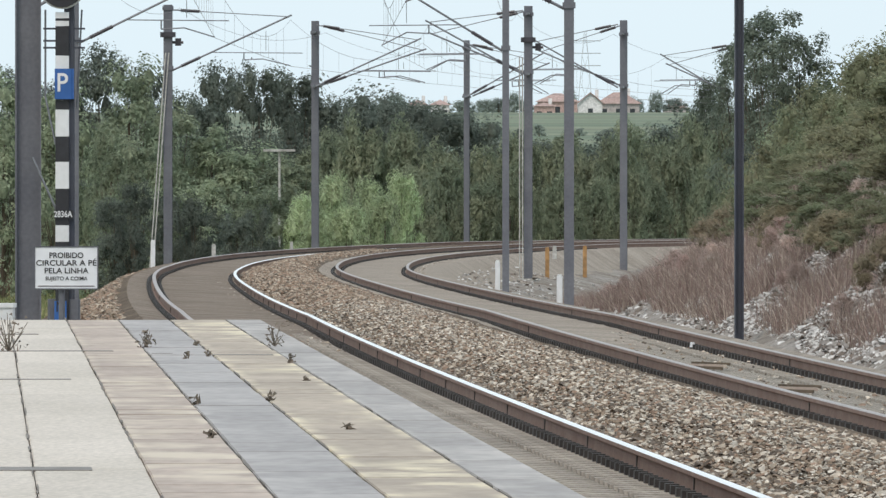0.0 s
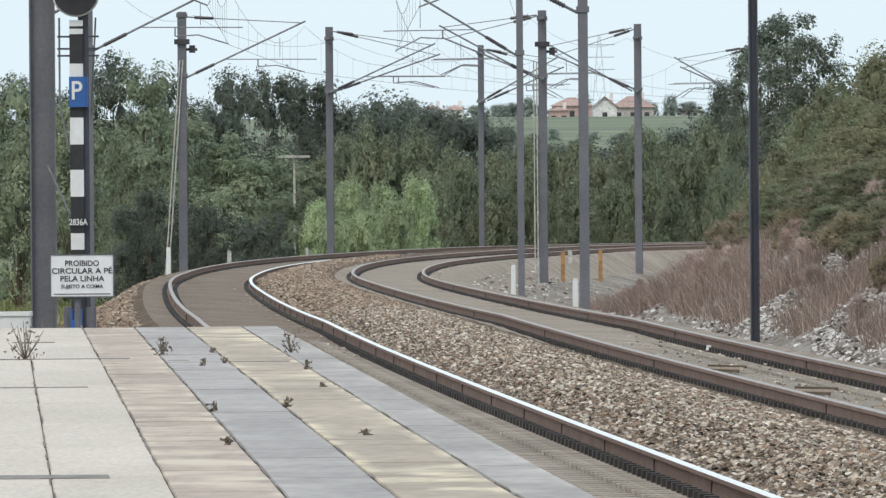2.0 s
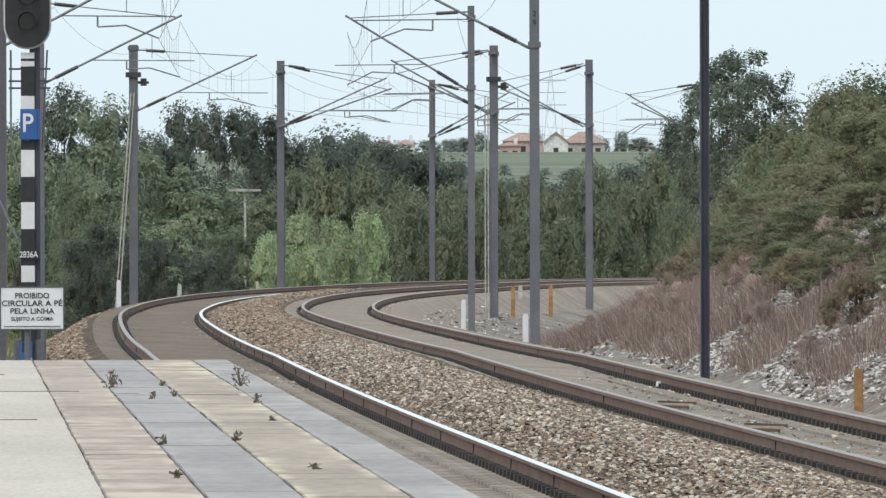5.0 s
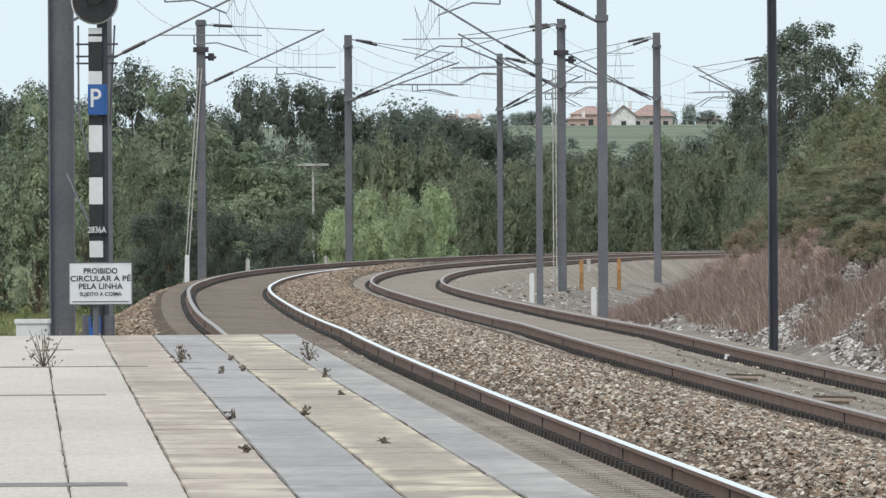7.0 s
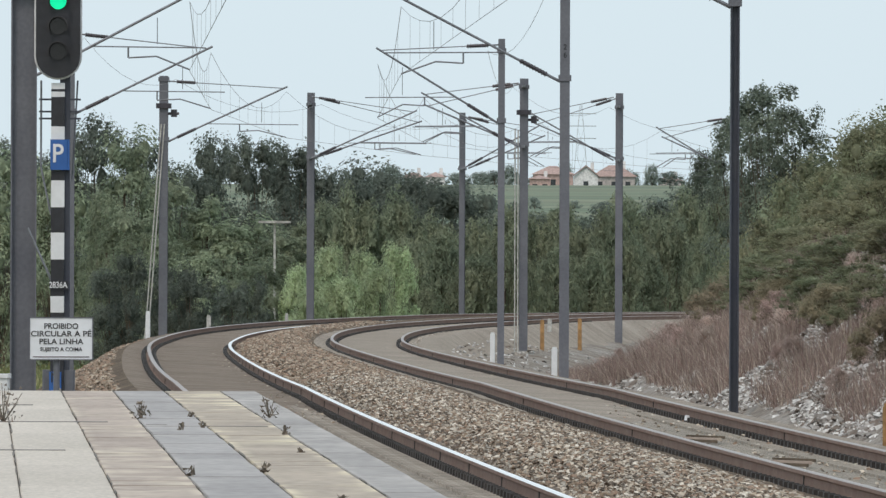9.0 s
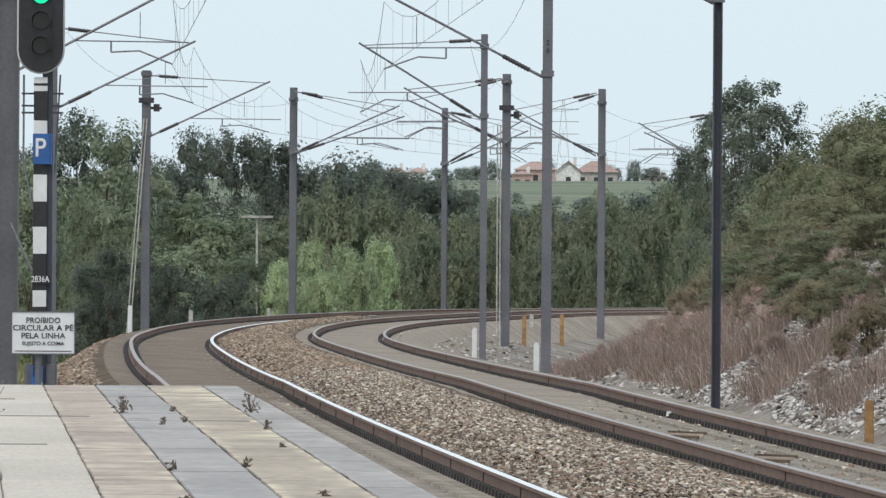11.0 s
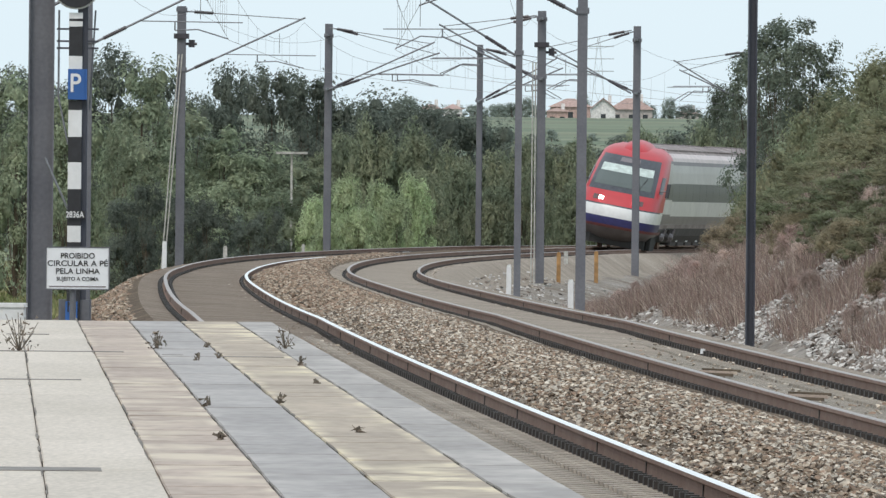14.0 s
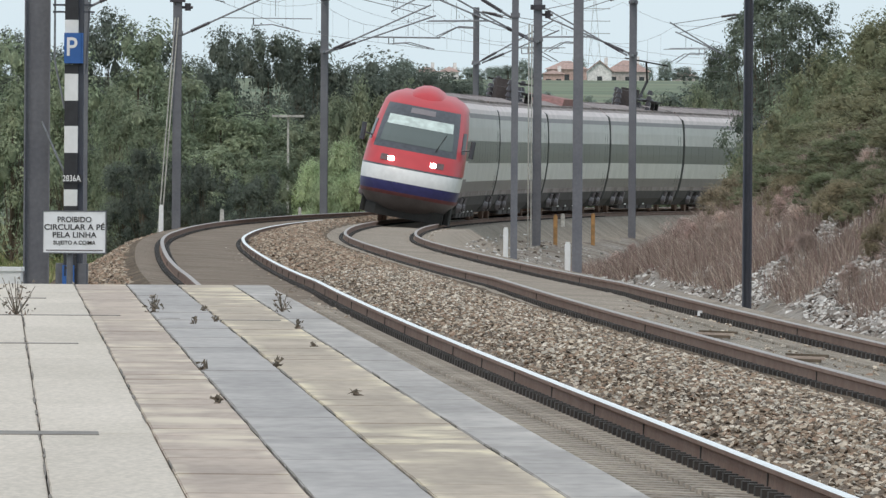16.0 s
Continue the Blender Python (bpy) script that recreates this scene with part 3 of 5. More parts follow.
def build_platform():
    plat = thing("platform", PLAT, "station platform paved in pale, tan and blue-grey concrete strips", "platform", kind="structure")
    b = Build()
    b.box((-9.0, -60, -1.7), (-0.02, PLAT_END, -0.07), 0)
    part("platform_body", b, [M_JOINT], plat, "concrete platform base with dirt in the joints")
    b = Build()
    b.box((-9.0, -60, -0.068), (-0.02, -24.0, 0), 0)
    b.box((-9.0, -24.0, -0.068), (-4.02, PLAT_END, 0), 0)
    part("old_paving", b, [M_SLAB_PALE], plat)

    def strip(name, x0, x1, length, mat, gap=0.012, start=-12.0):
        sl = Build()
        g = gap / 2
        sl.box((x0 + g, 0.002, -0.068), (x1 - g, length - 0.002, -0.003), 0, ch=0.004)
        sl.box((x0 + g + 0.005, 0.004, -0.003), (x1 - g - 0.005, length - 0.004, 0.0), 0)
        me = sl.mesh(name, mat)
        n = math.ceil((PLAT_END - start) / length)
        for k in range(n):
            ob = part(name, me, None, plat)
            ob.matrix_basis = pose(random.uniform(-0.002, 0.002), PLAT_END - (k + 1) * length, random.uniform(-0.0012, 0.0008), 0, random.uniform(-0.08, 0.08) if length < 3 else 0, random.uniform(-0.05, 0.05) if length < 3 else 0)
    fill = Build()
    fill.box((-4.02, -24.0, -0.068), (-0.0, -14.0, -0.012))
    part("rear_paving", fill, [M_SLAB_PALE], plat)
    strip("edge_slab", -0.224, 0.05, 1.4, M_SLAB_EDGE, 0.006)
    strip("paving_slab", -0.655, -0.224, 1.15, M_SLAB_BUFF, 0.008)
    strip("paving_slab", -1.05, -0.655, 1.75, M_SLAB_BLUE, 0.01)
    strip("paving_slab", -1.45, -1.05, 1.15, M_SLAB_TAN, 0.008)
    strip("large_slab", -1.885, -1.45, 5.6, M_SLAB_PALE, 0.006)
    strip("large_slab", -2.98, -1.885, 11.2, M_SLAB_PALE, 0.008)
    strip("large_slab", -4.02, -2.98, 11.2, M_SLAB_PALE, 0.008)
    # dark bars laid on the slabs stand in for grooves, sized to the view
    for x0, x1, y, d in ((-4.0, -1.66, 4.3, 0.55), (-4.0, -1.26, 37.4, 0.22), (-4.0, -1.60, 26.1, 0.22), (-2.0, -1.70, 46.0, 0.2), (-0.655, -0.28, 35.6, 0.22), (-1.03, -0.9, 36.2, 0.2)):
        b = Build()
        b.box((x0, y, -0.02), (x1, y + d, 0.0035))
        part("groove_strip", b, [M_JOINTBAR], plat, "narrow dark strip across the paving")
    rng = np.random.default_rng(12)
    for x in (-0.224, -0.655, -1.05, -1.45, -1.885):
        b = Build()
        y = -12.0
        while y < PLAT_END - 0.3:
            w, l = rng.uniform(0.0025, 0.008), rng.uniform(0.5, 2.6)
            if rng.uniform() < 0.72:
                ox = rng.uniform(-0.006, 0.006)
                b.prism([(x + ox - w * 0.4, y), (x + ox + w * 0.3, y + l * 0.1), (x + ox + w, y + l * 0.45), (x + ox + w * 0.2, y + l), (x + ox - w, y + l * 0.6)], -0.01, 0.0022)
            y += l * rng.uniform(0.8, 1.5)
        tagged(part("joint_dirt", b, [M_JOINT], plat, "dirt and moss along a paving joint"), kind="stuff")
    # edge wall facing the track
    b = Build()
    b.box((-0.02, -60, -1.6), (0.02, PLAT_END, -0.07))
    part("edge_wall", b, [M_CONC], plat)


build_platform()


# ---- overhead line ----
def h_beam(b, w, d, z0, z1, t=0.02, flip=False):
    """An H section; flip turns its web to the front."""
    if flip:
        w, d = d, w
    x, y, u = w / 2, d / 2, t / 2
    pts = [(-x, -y), (x, -y), (x, -y + t), (u, -y + t), (u, y - t), (x, y - t), (x, y), (-x, y), (-x, y - t), (-u, y - t), (-u, -y + t), (-x, -y + t)]
    b.prism([(-c, a) for a, c in pts] if flip else pts, z0, z1)


def insulator(b, a, c, r=0.07, discs=7):
    a, c = Vector(a), Vector(c)
    d = (c - a) / discs
    b.tube(a, c, r * 0.75, n=6)
    for k in range(discs):
        b.tube(a + d * (k + 0.2), a + d * (k + 0.75), r, r * 0.6, n=8)


def place_on_line(x, y):
    o, s = offsets(np.array([x]), np.array([y]))
    return float(o[0]), float(s[0])


def build_mast(x, y, base, arms=1, top=7.55, w=0.25, d=0.25, mat=None, group="masts of the overhead line", flip=False, more=0.0, up=0.0):
    off, s = place_on_line(x, y)
    side = 1 if off > 0 else -1
    z = at(s)[2]
    m = Matrix.Translation((x, y, z)) @ Matrix.Rotation(-at(s)[3], 4, "Z")
    mast = thing("overhead_line_mast", m, "grey painted steel mast carrying overhead wires beside the track", "mast", group)
    b = Build()
    h_beam(b, w, d, base, top, flip=flip)
    part("post", b, [mat or M_MAST], mast)
    b = Build()
    b.box((-0.32, -0.32, base - 0.5), (0.32, 0.32, base + 0.06), ch=0.04)
    part("footing", b, [M_CONC], mast)
    reach = -side * (abs(off) - SPACING / 2 + more)
    u = 1 if reach > 0 else -1
    for k in range(arms):
        yy = 0.0 if arms == 1 else (-0.9 if k == 0 else 0.9)
        lift = 0.25 * k
        arm = Build()
        x0 = u * w / 2
        if arms > 1:
            arm.box((-0.05, min(0, yy), 5.35), (0.05, max(0, yy), 5.43))
            arm.box((-0.05, min(0, yy), 7.18), (0.05, max(0, yy), 7.25))
        ins = Build()
        # tie from the top, strut, registration tube, steady arm
        tip = Vector((reach * 0.98, yy, 6.95 + up - 0.33 * k))
        foot = Vector((x0, yy, 5.38 + lift * 0.2))
        dirn = (tip - foot).normalized()
        insulator(ins, foot + dirn * 0.3, foot + dirn * 0.9, 0.06, 9)
        arm.tube(foot, foot + dirn * 0.3, 0.03)
        arm.tube(foot + dirn * 0.9, tip + dirn * 0.12, 0.026)
        tie0 = Vector((x0, yy, top - 0.15))
        dt = (tip - tie0).normalized()
        ins2 = Build()
        insulator(ins2, tie0 + dt * 0.25, tie0 + dt * 0.8, 0.06, 9)
        part("insulator", ins2, [M_INSUL], mast, "dark ribbed insulator")
        arm.tube(tie0, tie0 + dt * 0.25, 0.02)
        arm.tube(tie0 + dt * 0.75, tip, 0.013)
        g0 = foot + dirn * (0.95 + 0.3 * (k + 1))
        g1 = Vector((reach * 1.1, yy, g0.z - 0.02))
        arm.tube(g0, g1, 0.013)
        drop = Vector((reach * 0.62, yy, g0.z - 0.02))
        arm.tube(drop, drop + Vector((0, 0, -0.2)), 0.018)
        arm.tube(drop + Vector((0, 0, -0.2)), drop + Vector((u * 0.55, 0, -0.17)), 0.016)
        arm.tube(drop + Vector((u * 0.55, 0, -0.17)), Vector((reach, yy, 5.52)), 0.016)
        arm.tube(Vector((reach * 0.8, yy, tip.z - 0.42)), Vector((reach * 0.8, yy, g0.z + 0.05)), 0.009, n=5)
        part("cantilever_arm", arm, [M_GALV], mast, "thin galvanised tube bracket")
        part("insulator", ins, [M_INSUL], mast, "dark ribbed insulator")
    # band clamps
    for zz in (5.45, 7.2):
        b = Build()
        b.box((-w / 2 - 0.03, -d / 2 - 0.03, zz - 0.06), (w / 2 + 0.03, d / 2 + 0.03, zz + 0.06), ch=0.02)
        part("clamp", b, [M_MAST], mast)
    return mast, s


def letters(text, size, m, parent, name="lettering", mat=None, width=None):
    cu = bpy.data.curves.new(name, "FONT")
    cu.body, cu.size, cu.extrude, cu.align_x, cu.align_y = text, size, 0.002, "CENTER", "CENTER"
    cu.offset = size * 0.012
    tmp = new("text_tmp", cu)
    me = bpy.data.meshes.new_from_object(tmp)
    bpy.data.objects.remove(tmp)
    me.materials.append(mat or M_BLACK)
    ob = part(name, me, None, parent)
    sx = 1.0
    if width:
        xs = [v.co.x for v in me.vertices]
        sx = width / (max(xs) - min(xs))
    ob.matrix_basis = m @ Matrix.Diagonal((sx, 1, 1, 1))
    return ob


FACE = Matrix.Rotation(radians(90), 4, "X")


LEFT_MASTS = [(-5.740, 181.0, -0.9, 1, 0.36, 0.3, 7.55), (-8.020, 255.5, -1.0, 1, 0.25, 0.25, 7.55), (-8.820, 312.4, -1.0, 1, 0.25, 0.25, 7.45), (-8.040, 382.5, -0.95, 1, 0.25, 0.27, 7.3), (-4.320, 442.4, -1.0, 2, 0.24, 0.24, 7.6), (0.884, 487.6, -1.0, 2, 0.2, 0.22, 7.5)]
RIGHT_MASTS = [(4.295, 189.8, -0.6, 1, 0.13, 0.18, 7.55), (2.503, 259.9, -0.6, 1, 0.19, 0.24, 7.55), (1.575, 328.5, -0.75, 1, 0.17, 0.24, 7.5), (2.580, 395.7, -0.85, 2, 0.25, 0.26, 7.45), (6.170, 446.8, -1.0, 2, 0.24, 0.24, 7.68), (11.060, 489.1, -1.0, 2, 0.24, 0.24, 7.5)]
# longer or higher brackets, mast by mast
BRACKETS = {-1: ((0, 0), (-0.1, 0), (0.33, 0), (0.65, 0), (0.69, 0), (0, 0)), 1: ((0, 0), (0, 0.04), (-0.22, 0.25), (0, 0), (0, 0), (0, 0))}
for side, masts in ((-1, LEFT_MASTS), (1, RIGHT_MASTS)):
    stations = []
    for i, (x, y, base, arms, w, d, top) in enumerate(masts):
        mast, s = build_mast(x, y, base, arms, top, w, d, M_MAST_DARK if side == 1 and i == 0 else None, flip=i == 0, more=BRACKETS[side][i][0], up=BRACKETS[side][i][1])
        stations.append(s)
        if side == 1 and i == 1:
            for text, z in (("2", 6.06), ("6", 5.9)):
                letters(text, 0.15, Matrix.Translation((0, -d / 2 - 0.004, z)) @ FACE, mast, "mast_number")
        if (side == -1 and i in (3,)) or (side == 1 and i == 3):
            b = Build()
            for dx in (-0.04, 0.05):
                b.tube((side * -0.1 + dx - 0.12, -0.14, 5.9), (dx - 0.5 if side < 0 else dx - 0.2, -0.5, -0.9), 0.02, n=6)
            part("stay_rod", b, [M_CONC], mast, "pale stay rods down the mast")
            b = Build()
            b.box((-0.22, -0.22, 6.35), (0.22, 0.22, 6.5), ch=0.05)
            b.tube((0.1, 0, 6.2), (0.45, 0, 6.2), 0.04)
            b.tube((0.3, 0, 6.1), (0.3, 0, 6.32), 0.09)
            part("tension_wheel", b, [M_INSUL], mast)
    # contact wire, carrying wire and droppers
    b = Build()
    off = side * SPACING / 2
    ends = [(-40.0, off), (40.0, off), (stations[0] - 68, off)] + [(s, off - side * k[0]) for s, k in zip(stations, BRACKETS[side])] + [(stations[-1] + 66, off)]
    for (s_a, o_a), (s_b, o_b) in zip(ends[:-1], ends[1:]):
        n = 9
        prev = None
        for k in range(n + 1):
            u = k / n
            top = spot(s_a, o_a, 6.85).lerp(spot(s_b, o_b, 6.85), u) - Vector((0, 0, 3.4 * u * (1 - u)))
            low = spot(s_a, o_a, 5.5).lerp(spot(s_b, o_b, 5.5), u)
            if prev:
                b.tube(prev[0], top, 0.0055, n=4)
                b.tube(prev[1], low, 0.0055, n=4)
            if 0 < k < n:
                b.tube(top, low, 0.0032, n=3)
            prev = (top, low)
    solid("overhead_wire", b, [M_WIRE], "thin overhead contact wires with droppers above the track", "wire", "overhead wires")
    # feeder along the mast tops
    b = Build()
    for (xa, ya, *_), (xb, yb, *_) in zip(masts[:-1], masts[1:]):
        za, zb = 7.2 + at(place_on_line(xa, ya)[1])[2], 7.2 + at(place_on_line(xb, yb)[1])[2]
        prev = None
        for k in range(9):
            u = k / 8
            p = Vector((xa + (xb - xa) * u - side * 0.35, ya + (yb - ya) * u, za + (zb - za) * u - 2.2 * u * (1 - u)))
            if prev is not None:
                b.tube(prev, p, 0.005, n=4)
            prev = p
    solid("feeder_wire", b, [M_WIRE], "slack feeder wire strung from mast to mast", "wire", "overhead wires")


# ---- signs and signal beside the platform end ----
def build_sign():
    y = 143.0
    sign = thing("warning_sign", Matrix.Translation((-4.118, y, -0.3)), "white enamel warning sign with black lettering on a grey post", "sign")
    b = Build()
    b.box((-0.343, -0.012, 0.907), (0.343, 0.012, 1.364), ch=0.008)
    part("panel", b, [M_SIGN], sign)
    b = Build()
    for lo, hi in (((-0.35, -0.018, 0.9), (0.35, 0.014, 0.912)), ((-0.35, -0.018, 1.359), (0.35, 0.014, 1.371)), ((-0.35, -0.018, 0.912), (-0.34, 0.014, 1.359)), ((0.34, -0.018, 0.912), (0.35, 0.014, 1.359))):
        b.box(lo, hi)
    part("rim", b, [M_MAST], sign)
    b = Build()
    b.tube((-0.05, 0.05, -0.6), (-0.05, 0.05, 1.3), 0.035, n=10)
    part("post", b, [M_MAST], sign)
    for text, z, size, w in (("PROIBIDO", 1.27, 0.085, 0.37), ("CIRCULAR A P\u00c9", 1.187, 0.085, 0.66), ("PELA LINHA", 1.102, 0.085, 0.48), ("SUJEITO A COIMA", 1.018, 0.058, 0.46)):
        letters(text, size, Matrix.Translation((0, -0.016, z)) @ FACE, sign, width=w)
    b = Build()
    b.box((-0.31, -0.016, 0.93), (0.31, -0.012, 0.942))
    part("small_print", b, [M_TR_GREY], sign)


def build_signal():
    x, y = -4.377, 150.4
    sig = thing("railway_signal", Matrix.Translation((x, y, 0)), "tall railway signal on a banded post, green lamp lit", "signal")
    b = Build()
    b.box((0.02, 0.03, -0.9), (0.14, 0.16, 4.3), ch=0.01)
    part("back_post", b, [M_MAST_DARK], sig)
    bands = [(0.19, 0.5, 0), (0.5, 0.62, 0), (0.62, 1.08, 0), (1.08, 1.27, 1), (1.27, 1.69, 0), (1.69, 2.0, 1), (2.0, 2.29, 0), (2.29, 2.6, 1), (2.6, 2.71, 0), (2.71, 3.06, 0), (3.06, 3.22, 1), (3.22, 3.56, 0), (3.56, 3.62, 1), (3.62, 3.65, 0), (3.65, 3.72, 1)]
    for z0, z1, white in bands:
        b = Build()
        b.box((-0.078, -0.03, z0 + 0.001), (0.078, 0.028, z1 - 0.001), ch=0.006)
        part("band_plate", b, [M_WHITE if white else M_BLACK], sig)
    b = Build()
    b.box((-0.09, -0.05, 1.345), (0.13, -0.034, 1.445))
    num = part("number_plate", b, [M_BLACK], sig)
    letters("2836A", 0.1, Matrix.Translation((0.01, -0.054, 1.395)) @ FACE, num, mat=M_WHITE, width=0.21)
    b = Build()
    b.box((-0.085, -0.075, 2.72), (0.115, -0.055, 3.07), ch=0.006)
    b.box((0.115, -0.075, 2.72), (0.135, 0.1, 3.07))
    brd = part("blue_board", b, [M_SIGNBLUE], sig, "blue board with a white letter")
    letters("P", 0.3, Matrix.Translation((0.0, -0.08, 2.9)) @ FACE, brd, mat=M_WHITE, width=0.12)
    b = Build()
    b.box((-0.09, -0.06, 0.0), (0.05, -0.03, 0.4), ch=0.006)
    low = part("lower_board", b, [M_SIGNBLUE], sig, "low blue board with a black letter")
    letters("N", 0.17, Matrix.Translation((-0.02, -0.065, 0.33)) @ FACE, low, width=0.09)
    b = Build()
    b.box((-0.17, 0.02, -0.9), (0.2, 0.3, 0.42), ch=0.02)
    part("cable_box", b, [M_MAST], sig)
    # head: long plate with round ends, pale rim, hooded lamps
    def stadium(r, z0, z1, n=14):
        pts = [(r * math.cos(math.pi * k / n), z1 + r * math.sin(math.pi * k / n)) for k in range(n + 1)]
        return pts + [(-r * math.cos(math.pi * k / n), z0 - r * math.sin(math.pi * k / n)) for k in range(n + 1)]
    b = Build()
    b.prism(stadium(0.275, 4.03, 4.85), 0.02, 0.05, m=FACE)
    part("head_rim", b, [M_WHITE], sig, "thin white rim")
    b = Build()
    b.prism(stadium(0.255, 4.03, 4.85), 0.03, 0.10, m=FACE)
    b.prism(stadium(0.2, 4.03, 4.85), -0.2, 0.03, m=FACE)
    head = part("head", b, [M_BLACK], sig)
    for z, mat in ((4.66, M_GREEN_ON), (4.37, M_LENS), (4.08, M_LENS)):
        b = Build()
        b.tube((0, -0.10, z), (0, -0.115, z), 0.095, n=18)
        part("lens", b, [mat], head)
        b = Build()
        rings = []
        for yy in (-0.10, -0.26):
            rings.append([(0.115 * math.cos(a), yy, z + 0.115 * math.sin(a)) for a in np.linspace(-0.5, math.pi + 0.5, 14)] + [(0.105 * math.cos(a), yy, z + 0.105 * math.sin(a)) for a in np.linspace(math.pi + 0.5, -0.5, 14)])
        b.sweep(rings)
        part("hood", b, [M_LENS], head)
    for z in (3.38, 3.52, 3.3):
        b = Build()
        b.box((-0.22, 0.05, z), (0.26, 0.08, z + 0.022))
        part("bracket", b, [M_MAST_DARK], sig)
    b = Build()
    b.tube((-0.2, 0.2, 3.75), (-0.2, 0.2, 2.75), 0.012, n=6)
    b.tube((0.22, 0.2, 3.75), (0.16, 0.2, 2.6), 0.012, n=6)
    b.tube((-0.2, 0.2, 2.75), (-0.08, 0.1, 2.2), 0.012, n=6)
    b.tube((-0.35, 0.2, 2.05), (-0.05, 0.1, 1.4), 0.014, n=6)
    part("cable", b, [M_GALV], sig)


build_sign()
build_signal()


def build_post(name, x, y, z0, z1, w, mat, label, cat, group=""):
    b = Build()
    b.box((-w / 2, -w / 2, z0 - 0.3), (w / 2, w / 2, z1 - w * 0.3), ch=w * 0.12)
    b.box((-w * 0.36, -w * 0.36, z1 - w * 0.3), (w * 0.36, w * 0.36, z1), ch=w * 0.1)
    return solid(name, b, [mat], label, cat, group, m=Matrix.Translation((x, y, 0)))


for x, y, z0, z1, w in ((2.2, 246.7, -0.68, -0.06, 0.11), (1.25, 299.3, -0.87, -0.15, 0.11), (-8.35, 376.7, -0.6, -0.1, 0.13)):
    build_post("marker_post", x, y, z0, z1, w, M_WHITE, "short white painted marker post beside the track", "post", "white marker posts")
for x, y, z0, z1, w in ((3.27, 410.3, -1.55, -0.5, 0.13), (4.59, 423.4, -1.5, -0.53, 0.13), (5.37, 156.2, -0.7, 0.0, 0.11)):
    build_post("cable_marker", x, y, z0, z1, w, M_ORANGE, "weathered orange cable marker post beside the track", "post", "orange marker posts")
for x, y, z0, z1, w in ((3.55, 416.1, -0.62, -0.5, 0.13), (-6.55, 373.8, -0.5, -0.2, 0.12), (-4.9, 423.4, -0.55, -0.4, 0.1)):
    build_post("distance_peg", x, y, z0, z1, w, M_CONC, "small pale concrete distance peg at the rail", "peg", "pegs")

b = Build()
b.box((-0.2, -0.2, -0.9), (0.2, 0.2, 0.22), ch=0.02)
b.box((-0.22, -0.22, 0.22), (0.22, 0.22, 0.27), ch=0.03)
solid("equipment_cabinet", b, [M_WHITE], "small pale lineside equipment cabinet", "cabinet", m=Matrix.Translation((-5.46, 160.6, 0)))

for cx, cy, turn in ((2.74, 136.7, 3.0), (3.28, 122.3, 2.0)):
    for k in range(3):
        b = Build()
        b.box((-0.2, -0.06, 0), (0.2, 0.06, 0.03), ch=0.008)
        solid("loose_board", b, [M_SLAB_TAN if k == 1 else M_BARK], "weathered timber board lying between the rails", "board", "loose boards", m=pose(cx - 0.03 + 0.05 * k, cy - 0.65 + 0.6 * k, -0.165 + 0.012 * k, 0, 2, turn + 3 * k))

for x, y, r in ((1.95, 130, 0.0),):
    b = Build()
    b.tube((0, 0, -0.19), (0, 0, -0.13), 0.035, 0.025, n=8)
    solid("rail_lubricator", b, [M_WHITE], "small white cap bolted beside the rail", "fitting", m=Matrix.Translation(spot(124, SPACING / 2 + 0.72, 0.02)))


# ---- plants ----
def leaf_cards(rng, pos, nrm, length, width, droop=0.3, aspect=1.0):
    """Pointed leaves at pos, each wound to face along nrm."""
    n = len(pos)
    r = rng.normal(size=(n, 3))
    t = np.cross(nrm, r)
    t /= np.linalg.norm(t, axis=1, keepdims=True) + 1e-9
    t[:, 2] = np.where(droop < 0, np.abs(t[:, 2]), t[:, 2]) + abs(droop) * rng.uniform(-0.2, 1.0, n)
    t /= np.linalg.norm(t, axis=1, keepdims=True)
    w = np.cross(t, nrm + 0.6 * rng.normal(size=(n, 3)))
    w /= np.linalg.norm(w, axis=1, keepdims=True) + 1e-9
    turned = np.sum(np.cross(t, w) * nrm, axis=1) > 0
    w[turned] *= -1
    t[:, 2] /= aspect
    w[:, 2] /= aspect
    L = (length * rng.uniform(0.5, 1.5, n))[:, None]
    W = (width * rng.uniform(0.6, 1.4, n))[:, None]
    return np.stack([pos - t * L * 0.7 + w * W, pos + t * L, pos - t * L * 0.7 - w * W], 1).reshape(-1, 3)


def blob(b, c, r, rng, n=6, k=4):
    """A lumpy mass of inner twigs and leaves; returns the outward direction at each corner."""
    rings, out = [], []
    for j in range(k):
        ph = math.pi * (j + 0.5) / k
        ring = []
        for i in range(n):
            d = Vector((math.sin(ph) * math.cos(2 * math.pi * i / n), math.sin(ph) * math.sin(2 * math.pi * i / n), -math.cos(ph)))
            f = rng.uniform(0.75, 1.15)
            ring.append((c[0] + r[0] * d.x * f, c[1] + r[1] * d.y * f, c[2] + r[2] * d.z * f))
            out.append(tuple(d))
        rings.append(ring)
    b.sweep(rings)
    return out


